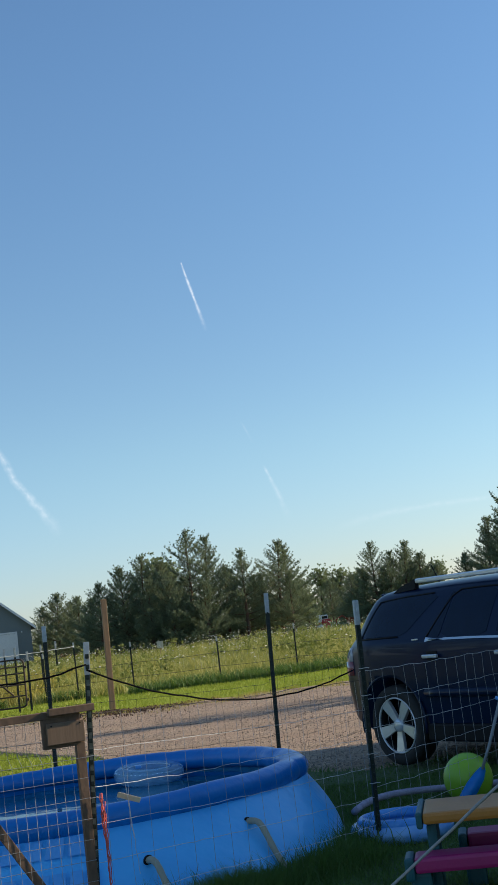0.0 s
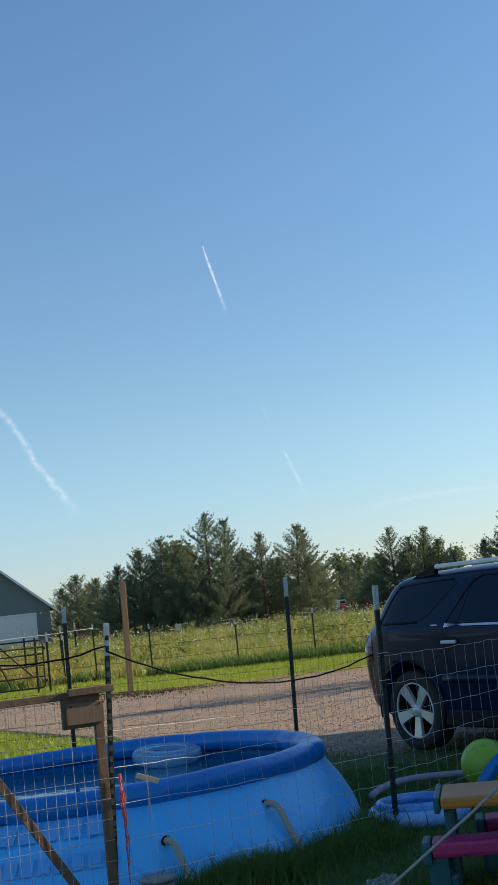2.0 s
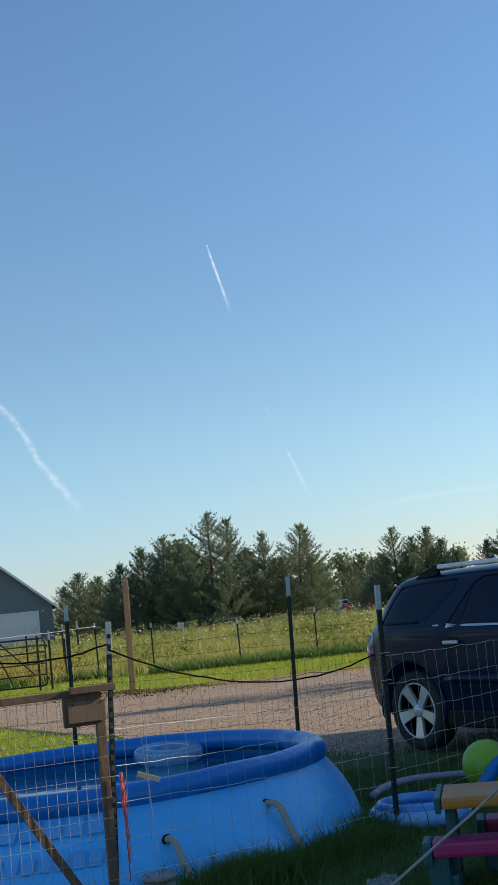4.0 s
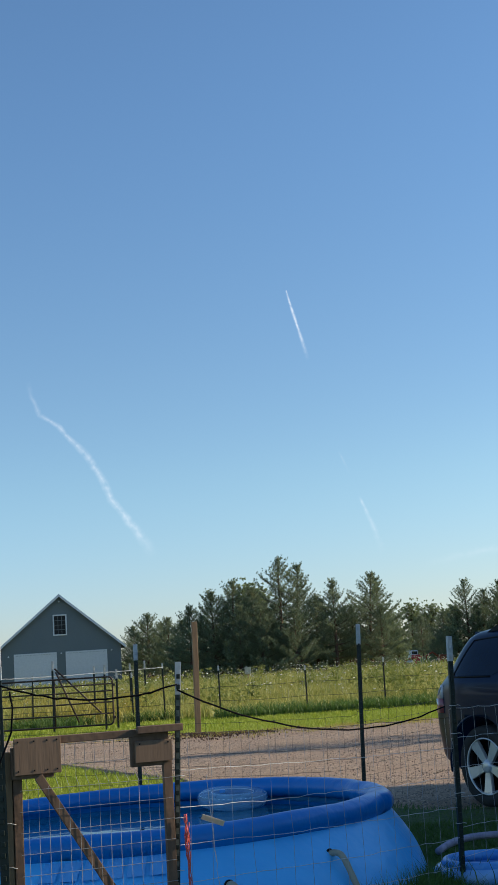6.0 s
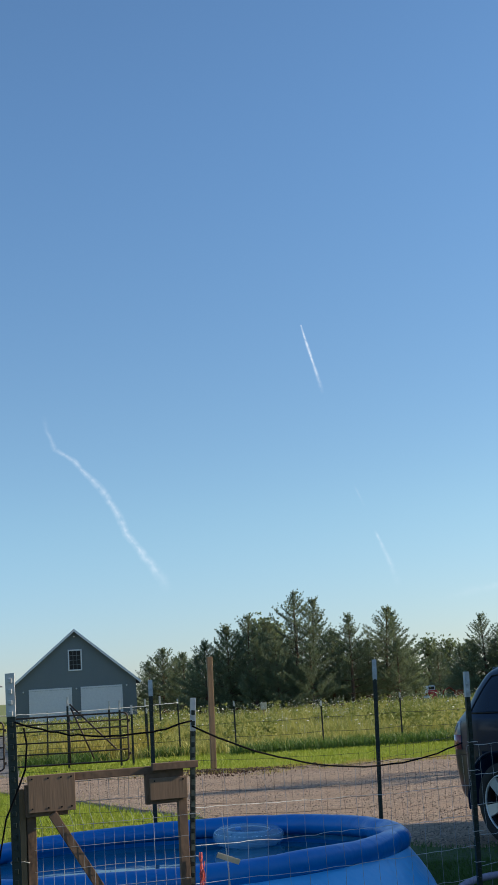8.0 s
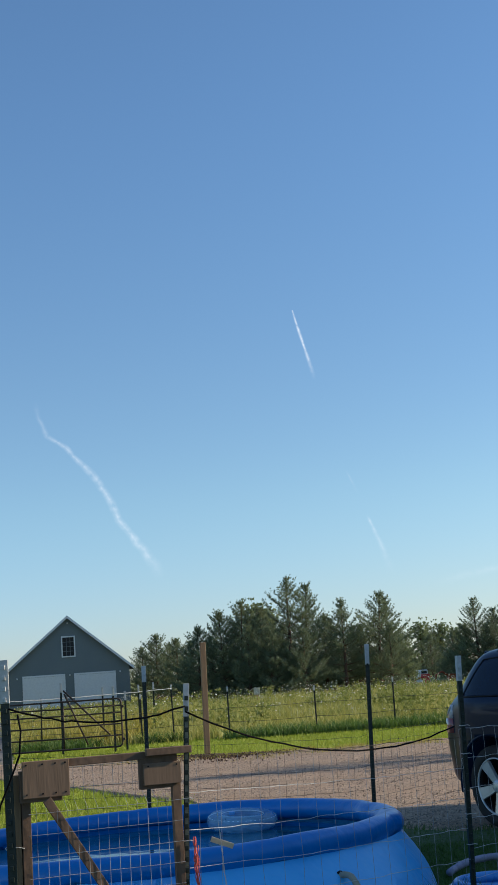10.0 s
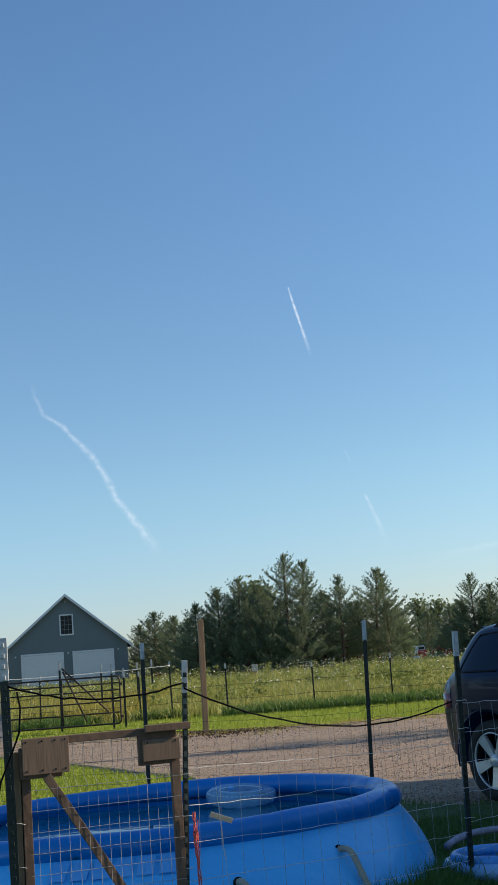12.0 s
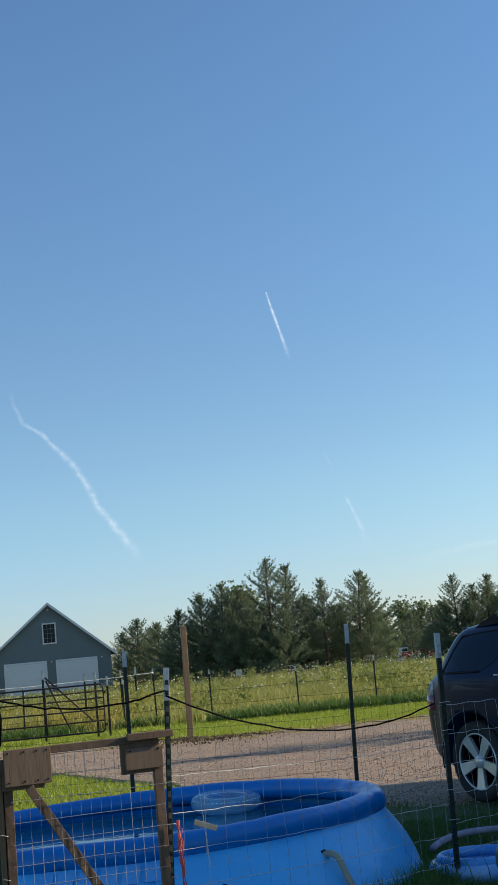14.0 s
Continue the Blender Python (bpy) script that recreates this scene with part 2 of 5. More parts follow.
def tube(name, points, radii, mat, parent=None, label="", sides=8, closed=False):
    v, f = tube_rings(points, radii, sides, closed)
    return sheet(name, v, f, mat, parent, label, smooth=sides > 5)


def lathe(profile, steps=64, closed=False):
    """Vertices and faces turned about z from (radius, height) pairs."""
    k = len(profile)
    verts = [(r * math.cos(2 * math.pi * i / steps), r * math.sin(2 * math.pi * i / steps), z) for i in range(steps) for r, z in profile]
    faces = []
    for i in range(steps):
        j = (i + 1) % steps
        for a in range(k if closed else k - 1):
            b = (a + 1) % k
            faces.append((i * k + a, j * k + a, j * k + b, i * k + b))
    return verts, faces


def ring_profile(radius, z, r, squash=1.0, steps=16):
    return [(radius + r * math.cos(2 * math.pi * i / steps), z + squash * r * math.sin(2 * math.pi * i / steps)) for i in range(steps)]


# ---- ground ----
def dip(x, y):
    """The far field falls away to the right."""
    a, b = min(1, max(0, (x - 8) / 5)), min(1, max(0, (y - 78) / 28))
    return -1.0 * a * a * (3 - 2 * a) * b * b * (3 - 2 * b)


def ground_height(x, y):
    return dip(x, y) - 0.03 + 0.03 * noise.noise((x * 0.25, y * 0.25, 0.0)) if 14 < y < 120 else -0.03 + 0.008 * noise.noise((x * 0.8, y * 0.8, 3.0))


def build_ground():
    xs = [-3000, -600, -150, -60] + [i * 1.0 for i in range(-30, 46)] + [70, 150, 600, 3000]
    ys = [-3000, -300, -40, -10] + [i * 0.8 for i in range(0, 60)] + [50 + 4 * i for i in range(0, 26)] + [200, 500, 3000]
    verts = [(x, y, ground_height(x, y) if abs(x) < 60 and -5 < y < 140 else dip(x, y)) for y in ys for x in xs]
    w = len(xs)
    faces = [(j * w + i, j * w + i + 1, (j + 1) * w + i + 1, (j + 1) * w + i) for j in range(len(ys) - 1) for i in range(w - 1)]
    tagged(sheet("ground", verts, faces, M_SOIL, smooth=True), "green grassy ground under the yard and meadow", "ground", kind="structure")


def drive_edges(x):
    """Near and far edge of the gravel drive."""
    near = 12.6 + min(2.5, max(0.0, 1.9 - x)) * 1.2 + min(0.4, max(0.0, -0.6 - x)) * 3.5 + max(0.0, -1.0 - x) * 1.6 + max(0.0, -2.3 - x) * 0.15
    far = 25.7 + max(0.0, -x) * 0.45 + max(0.0, x) * 0.25
    far += 0.5 * noise.noise((x * 0.7, 5, 0)) + 0.35 * noise.noise((x * 2.3, 8, 0))
    return min(near + 0.35 * noise.noise((x * 0.9, 1, 0)), far - 2.5), far


def build_drive():
    verts, faces, rows = [], [], 70
    xs = [-40 + i * 0.25 for i in range(340)]
    for x in xs:
        a, b = drive_edges(x)
        for k in range(rows):
            y = a + (b - a) * k / (rows - 1)
            verts.append((x, y, 0.032 + 0.014 * noise.noise((x * 0.6, y * 0.6, 9)) + 0.014 * noise.noise((x * 1.6, y * 2.6, 2)) - (0.06 if k in (0, rows - 1) else 0)))
    for i in range(len(xs) - 1):
        for k in range(rows - 1):
            faces.append((i * rows + k, (i + 1) * rows + k, (i + 1) * rows + k + 1, i * rows + k + 1))
    tagged(sheet("gravel_drive", verts, faces, M_GRAVEL, smooth=True), "pinkish grey gravel drive with darker streaks", "gravel drive", kind="structure")


def build_yard():
    verts, faces, rows = [], [], 30
    xs = [-9 + i * 0.5 for i in range(40)]
    for x in xs:
        b = min(drive_edges(x)[0] + 0.15, 14.7 + 0.2 * noise.noise((x * 1.3, 4, 2)))
        for k in range(rows):
            y = -4 + (b + 4) * k / (rows - 1)
            verts.append((x, y, 0.006 + 0.008 * noise.noise((x * 0.8, y * 0.8, 3.0)) - (0.05 if k == rows - 1 else 0)))
    for i in range(len(xs) - 1):
        for k in range(rows - 1):
            faces.append((i * rows + k, (i + 1) * rows + k, (i + 1) * rows + k + 1, i * rows + k + 1))
    tagged(sheet("lawn", verts, faces, M_YARD_SHADED, smooth=True), "green yard lawn with the shade darkened into its colour", "lawn", kind="structure")


def on_lane(x, y):
    return 27 < y < 66 and x < -0.2 * y + 0.25 + 0.3 * noise.noise((x, y * 0.4, 3))


def build_lane():
    verts, faces, rows = [], [], 14
    for k in range(rows):
        y = 26.5 + 38 * k / (rows - 1)
        e = -0.2 * y + 0.25 + 0.2 * noise.noise((y * 0.4, 2, 1))
        for q in range(8):
            verts.append((e - 9 * q / 7 - (8 if q == 7 else 0), y, 0.03 + 0.01 * noise.noise((q * 2, y, 4))))
    for k in range(rows - 1):
        for q in range(7):
            faces.append((k * 8 + q + 1, k * 8 + q, (k + 1) * 8 + q, (k + 1) * 8 + q + 1))
    tagged(sheet("lane", verts, faces, M_LANE, smooth=True), "grey gravel lane behind the field gates", "lane", kind="structure")


build_ground()
build_lane()
build_yard()
build_drive()


# ---- garage across the meadow ----
def build_garage():
    g = thing("garage", pose(-12.85, 89, 0.0, 0, 0, 9), "slate grey gabled garage with two white overhead doors", "garage")
    w, wall, peak, deep = 4.22, 2.75, 6.28, 9.0
    prof = [(-w, 0), (w, 0), (w, wall), (0, peak), (-w, wall)]
    verts = [(x, 0, z) for x, z in prof] + [(x, deep, z) for x, z in prof]
    sheet("wall", verts, [(0, 1, 2, 3, 4), (9, 8, 7, 6, 5), (0, 5, 6, 1), (1, 6, 7, 2), (4, 9, 5, 0)], M_SIDING, g)
    slope = (peak - wall) / w
    for s in (-1, 1):
        over = w + 0.32
        e, zt = s * over, peak - slope * over
        v = [(0, -0.3, peak + 0.02), (e, -0.3, zt + 0.02), (e, deep + 0.3, zt + 0.02), (0, deep + 0.3, peak + 0.02)]
        v += [(a, b, c + 0.14) for a, b, c in v]
        sheet("roof", v, [(0, 3, 2, 1), (4, 5, 6, 7), (0, 1, 5, 4), (1, 2, 6, 5), (2, 3, 7, 6)], M_SHINGLE, g, "dark shingled roof slope")
        v = [(0, -0.34, peak + 0.0), (e, -0.34, zt), (e, -0.34, zt + 0.2), (0, -0.34, peak + 0.2)]
        v += [(a, -0.301, c) for a, b, c in v]
        sheet("bargeboard", v, [(0, 1, 2, 3), (7, 6, 5, 4), (0, 4, 5, 1), (1, 5, 6, 2), (2, 6, 7, 3)], M_TRIM, g, "white bargeboard")
    for cx, wd in ((-1.75, 2.72), (1.79, 2.66)):
        d = part("overhead_door", box((cx - wd / 2, -0.03, 0), (cx + wd / 2, 0.02, 2.32), 0.01), M_TRIM, g, "white overhead door")
        for k in range(1, 4):
            part("panel_joint", box((cx - wd / 2 + 0.05, -0.036, k * 0.58 - 0.012), (cx + wd / 2 - 0.05, -0.031, k * 0.58 + 0.012)), M_TRIM, d)
        bm = box((cx - wd / 2 - 0.12, -0.06, 0), (cx - wd / 2, 0.0, 2.45), 0.01)
        add_box(bm, (cx + wd / 2, -0.06, 0), (cx + wd / 2 + 0.12, 0.0, 2.45), 0.01)
        add_box(bm, (cx - wd / 2, -0.06, 2.33), (cx + wd / 2, 0.0, 2.45), 0.01)
        part("door_frame", bm, M_TRIM, g, "white door frame")
    x0, x1, z0, z1 = -0.47, 0.5, 3.58, 5.05
    win = part("window", box((x0 + 0.08, -0.015, z0 + 0.08), (x1 - 0.08, 0.02, z1 - 0.08)), M_GLASS, g, "dark gable window")
    bm = bmesh.new()
    for lo, hi in (((x0, -0.07, z0), (x0 + 0.09, 0, z1)), ((x1 - 0.09, -0.07, z0), (x1, 0, z1)), ((x0 + 0.09, -0.07, z0), (x1 - 0.09, 0, z0 + 0.09)), ((x0 + 0.09, -0.07, z1 - 0.09), (x1 - 0.09, 0, z1))):
        add_box(bm, lo, hi, 0.008)
    part("frame", bm, M_TRIM, win)
    bm = bmesh.new()
    for k in (1, 2):
        x = x0 + 0.09 + k * (x1 - x0 - 0.18) / 3
        add_box(bm, (x - 0.012, -0.03, z0 + 0.09), (x + 0.012, -0.016, z1 - 0.09))
    for k in (1, 2, 3):
        z = z0 + 0.09 + k * (z1 - z0 - 0.18) / 4
        add_box(bm, (x0 + 0.09, -0.034, z - 0.012), (x1 - 0.09, -0.031, z + 0.012))
    part("glazing_bars", bm, M_SIDING, win)
    for x, z in ((-3.6, 2.3), (0.05, 2.35), (3.55, 2.38), (0, 5.95)):
        v, f = lathe([(0.0, 0.0), (0.05, 0.0), (0.06, 0.04), (0.04, 0.09), (0.0, 0.1)], 10)
        sheet("wall_light", [(x + a, -0.001 - c, z + b) for a, b, c in v], f, M_TRIM, g, "small white wall light")


build_garage()


# ---- trees ----
def tufts(centres, sizes, ways, blades, rng, wide, loose):
    """Clumps of narrow pointed leaves round many centres, pointing along the given ways."""
    c = np.repeat(np.asarray(centres), blades, axis=0)
    s = np.repeat(np.asarray(sizes), blades)[:, None]
    d = np.repeat(np.asarray(ways), blades, axis=0) + rng.normal(size=c.shape) * loose
    d /= np.linalg.norm(d, axis=1)[:, None]
    side = np.cross(d, rng.normal(size=c.shape))
    side /= np.linalg.norm(side, axis=1)[:, None] + 1e-9
    base = c + rng.normal(size=c.shape) * s * 0.16
    a, b, tip = base - side * s * wide, base + side * s * wide, base + d * s
    verts = np.stack([a, b, tip], 1).reshape(-1, 3)
    return verts, np.arange(len(verts)).reshape(-1, 3)


def pine(height, reach, seed, bare=0.12, thin=1.0):
    rng = np.random.default_rng(seed)
    t = thing("pine_tree", Matrix(), "dark green pine with ragged whorled branches and open crown", "tree", "pines along the meadow")
    bend = rng.normal(size=2) * 0.05
    top = lambda z: (bend[0] * (z / height) ** 2 * height * 0.3, bend[1] * (z / height) ** 2 * height * 0.3, z)
    zs = np.linspace(-0.1, height, 9)
    lv, lf = tube_rings([top(z) for z in zs], [0.02 * height * (1 - 0.93 * max(z, 0) / height) + 0.01 for z in zs], 7)
    centres, sizes, ways = [], [], []
    z = bare * height
    lift = np.array([0, 0, 1.0])
    while z < height * 0.96:
        f = (z / height - bare) / (1 - bare)
        r = reach * 1.12 * (1 - f) * (0.75 + 0.25 * min(1, f * 4)) + 0.10
        start = rng.uniform(0, 2 * math.pi)
        count = int(rng.integers(5, 8) * thin + 0.5)
        for k in range(count):
            an, L = start + 2 * math.pi * k / count + rng.normal() * 0.3, r * rng.uniform(0.45, 1.35)
            rise = rng.uniform(-0.02, 0.16) + 0.75 * f ** 1.4
            p0 = np.array(top(z + rng.uniform(-0.08, 0.08)))
            way = np.array([math.cos(an), math.sin(an), rise])
            way /= np.linalg.norm(way)
            across = np.cross(way, lift)
            pts = [p0 + way * L * u + lift * 0.24 * L * u * u + rng.normal(size=3) * 0.04 * L * u for u in (0, 0.35, 0.7, 1.0)]
            v, fa = tube_rings(pts, [0.03 * (1.1 - f), 0.022 * (1.1 - f), 0.014, 0.006], 4)
            o = len(lv)
            lv += v
            lf += [tuple(o + q for q in face) for face in fa]
            twigs = max(2, int(L * 5.5))
            for j in range(twigs + 1):
                u = 0.28 + 0.72 * j / twigs
                i = min(2, int(u * 3))
                p = pts[i] + (pts[i + 1] - pts[i]) * (u * 3 - i)
                for sgn in ((0.0,) if j == twigs else (-1.0, 1.0)):
                    d = way * 0.75 + across * sgn * rng.uniform(0.5, 1.0) + lift * rng.uniform(0.05, 0.35)
                    d /= np.linalg.norm(d)
                    reach_out = (0.34 * L * (1.2 - u) + 0.10) * rng.uniform(0.6, 1.15)
                    for w in np.arange(0.0, 1.01, 0.5 if reach_out < 0.35 else 0.34):
                        centres.append(p + d * reach_out * w + lift * 0.10 * w * w + rng.normal(size=3) * 0.03)
                        sizes.append(rng.uniform(0.10, 0.17) * (1.1 if w > 0.9 else 0.9) * (1 - 0.3 * f))
                        ways.append(d * 0.5 + lift * (0.35 + 0.5 * w))
        z += height * (0.044 + 0.030 * (1 - f)) * rng.uniform(0.85, 1.2)
    for q in range(9):
        centres.append(np.array(top(height * (0.87 + 0.014 * q))))
        sizes.append(0.2)
        ways.append(np.array([0, 0, 1.0]))
    sheet("trunk", lv, lf, M_BARK, t, "brown trunk with spreading limbs")
    v, f = tufts(centres, sizes, ways, 12, rng, 0.085, 0.6)
    sheet("crown", v, f, M_NEEDLE, t, "dark green needle clumps")
    return t


def broadleaf(height, reach, seed):
    rng = np.random.default_rng(seed)
    t = thing("broadleaf_tree", Matrix(), "light green leafy tree standing behind the pines", "tree", "light green trees in the background")
    lv, lf = tube_rings([(0, 0, -0.1), (0.05, 0, height * 0.4), (0.0, 0.06, height * 0.95)], [0.1, 0.07, 0.015], 7)
    centres, sizes, ways = [], [], []
    for k in range(46):
        f = rng.uniform(0.15, 1)
        an, L = rng.uniform(0, 2 * math.pi), reach * (1.15 - f) ** 0.6 * rng.uniform(0.5, 1.0)
        p0 = np.array([0, 0, height * f * 0.8])
        p1 = p0 + np.array([math.cos(an) * L, math.sin(an) * L, height * 0.16])
        v, fa = tube_rings([p0, (p0 + p1) / 2 + np.array([0, 0, 0.1]), p1], [0.03, 0.02, 0.006], 4)
        o = len(lv)
        lv += v
        lf += [tuple(o + q for q in face) for face in fa]
        for q in range(26):
            centres.append(p0 + (p1 - p0) * rng.uniform(0.3, 1.08) + rng.normal(size=3) * 0.27)
            sizes.append(rng.uniform(0.08, 0.15))
            ways.append(rng.normal(size=3) * 0.5)
    sheet("trunk", lv, lf, M_BARK, t, "brown trunk with spreading limbs")
    v, f = tufts(centres, sizes, ways, 14, rng, 0.24, 0.8)
    sheet("crown", v, f, M_LEAF, t, "light green leaf clumps")
    return t


def plant_trees():
    kinds = [pine(7.2, 2.5, 11, 0.10), pine(6.0, 1.7, 12, 0.16, 0.85), pine(6.0, 2.2, 13, 0.12, 0.9), pine(4.6, 1.9, 14, 0.06), pine(5.4, 2.1, 15, 0.08)]
    tall = (7.2, 6.0, 6.0, 4.6, 5.4)
    # kind, x, y, height, turn
    spots = [(0, 2.3, 75, 7.3, 0), (2, 3.2, 76, 6.75, 80), (1, 5.4, 74, 5.65, 10), (2, 7.5, 75, 5.9, 40), (1, 8.2, 76.5, 5.75, 200),
             (3, -6.95, 92, 4.95, 20), (3, -5.3, 90, 4.5, 160), (4, -3.2, 76, 4.6, 70), (4, -1.7, 75, 5.4, 300), (2, -0.6, 76, 6.0, 120),
             (4, 0.7, 77, 5.6, 15), (4, -0.2, 73.5, 4.4, 220), (3, 1.1, 73, 4.3, 250), (4, 4.5, 78, 4.9, 130), (3, 6.7, 77.5, 4.2, 330),
             (3, -8.6, 100, 4.3, 210), (3, -6.1, 94, 4.3, 100), (3, 2.0, 80, 4.6, 35), (4, 5.1, 80.5, 4.6, 245), (3, 6.4, 80, 4.2, 5), (3, 8.8, 80, 3.7, 170), (3, -2.5, 79, 4.1, 290), (3, -3.9, 81, 4.0, 330), (4, -1.0, 79.5, 4.9, 55), (3, 3.0, 72.5, 4.0, 190), (4, 8.0, 73.5, 3.9, 95),
             (0, 21.4, 120, 7.5, 60), (2, 24.3, 120, 7.0, 20), (4, 26.0, 121, 5.8, 140), (3, 19.6, 124, 4.5, 10), (3, 22.9, 123, 5.0, 200), (4, 17.9, 127, 4.3, 250), (3, 27.3, 124, 4.4, 0), (2, 22.6, 119, 6.2, 75), (4, 25.0, 122, 6.0, 15), (3, 20.4, 121, 5.0, 99), (2, 34.0, 116, 9.5, 270), (0, 36.6, 116, 11.0, 310),
             (0, 32.3, 118, 7.4, 150), (0, 35.3, 117, 12.3, 30), (4, 30.6, 121, 5.2, 60), (2, 33.8, 121, 8.5, 210), (4, 29.0, 126, 4.6, 320), (0, 38, 119, 10, 90)]
    used = set()
    for k, x, y, h, turn in spots:
        m = pose(x, y, dip(x, y), 0, 0, turn)
        h -= dip(x, y)
        ob = kinds[k]
        if k in used:
            ob = copy_thing(kinds[k], m)
        used.add(k)
        ob.matrix_world = m @ Matrix.Diagonal((h / tall[k], h / tall[k], h / tall[k] * 0.975, 1))
    leaf = broadleaf(5.0, 1.7, 21)
    first = True
    for x, y, h in ((18.2, 136, 6.0), (20.4, 137, 5.8), (15.8, 134, 5.0), (22.6, 138, 5.2), (0.3, 80, 6.1), (1.0, 81, 5.8), (27.8, 132, 5.4), (29.7, 130, 5.2), (9.6, 79, 2.6)):
        m = pose(x, y, dip(x, y), 0, 0, 70 * x)
        h -= dip(x, y)
        ob = leaf if first else copy_thing(leaf, m)
        ob.matrix_world = m @ Matrix.Diagonal((h / 5, h / 5, h / 5, 1))
        first = False


plant_trees()


# ---- pool ----
POOL = (-0.91, 9.38)
RIM_R, RIM_Z, RIM_T, BASE_R, RIM_BACK = 1.80, 0.41, 0.088, 2.13, 0.25


def wall_radius(z):
    """Outer radius of the bulging pool wall at a height."""
    f = min(1.0, max(0.0, z / 0.36))
    return BASE_R + 0.02 * math.sin(math.pi * f) - (BASE_R - RIM_R - 0.06) * f ** 1.25


def wall_place(a, z, off=0.0):
    """Point on the pool wall at an angle and height; the rim lies a little further back than the base."""
    r, u = wall_radius(z) + off, min(1.0, max(0.0, z / 0.36)) ** 1.25
    return Vector((r * math.cos(a) + 0.06 * u, r * math.sin(a) + RIM_BACK * u, z + (0.02 * r * math.cos(a) + near_lift(a)) * u))


def near_lift(a):
    """The filled ring bulges higher on the side that carries the hoses."""
    return 0.075 * max(0.0, -math.sin(a)) ** 0.7


def build_pool():
    p = thing("inflatable_pool", pose(*POOL, 0.01), "round blue inflatable ring pool filled with water on the grass", "pool")
    prof = [(0.0, 0.02), (BASE_R - 0.03, 0.02)] + [(wall_radius(z), z) for z in np.linspace(0.03, 0.36, 9)]
    v, f = lathe(prof, 96)
    def crease(x, y, z):
        k = 1 + 0.007 * noise.noise((x * 3, y * 3, z * 5)) + 0.004 * noise.noise((x * 9, y * 9, z * 3))
        u = max(0.0, z / 0.36) ** 1.25
        return (x * k + 0.06 * u, y * k + RIM_BACK * u, z + (0.02 * x + near_lift(math.atan2(y, x))) * u)
    v = [crease(*q) for q in v]
    sheet("wall", v, f, M_VINYL, p, "light blue vinyl pool wall", True)
    v, f = lathe(ring_profile(RIM_R, RIM_Z, RIM_T, 0.95, 20), 120, True)
    def wrinkle(x, y, z):
        a = math.atan2(y, x)
        k = 1 - 0.016 * max(0, math.cos(a * 18 + 0.6 * math.sin(a * 5))) ** 14
        return (x * k + 0.06, y * k + RIM_BACK, RIM_Z + near_lift(a) + 0.026 * x + (z - RIM_Z) * (1 - 0.05 * max(0, math.cos(a * 18)) ** 8) + 0.012 * noise.noise((x * 1.5, y * 1.5, 4)))
    sheet("inflated_rim", [wrinkle(*q) for q in v], f, M_RIM, p, "dark blue inflated rim", True)
    v, f = lathe([(RIM_R - 0.07, 0.34), (BASE_R - 0.12, 0.10), (BASE_R - 0.2, 0.04)], 96)
    v = [(x + 0.06, y + RIM_BACK * max(0.0, z / 0.36), z) for x, y, z in v]
    sheet("liner", v, f, M_RIM, p, "dark blue inner liner", True)


build_pool()


# ---- sport utility vehicle ----
from mathutils.bvhtree import BVHTree


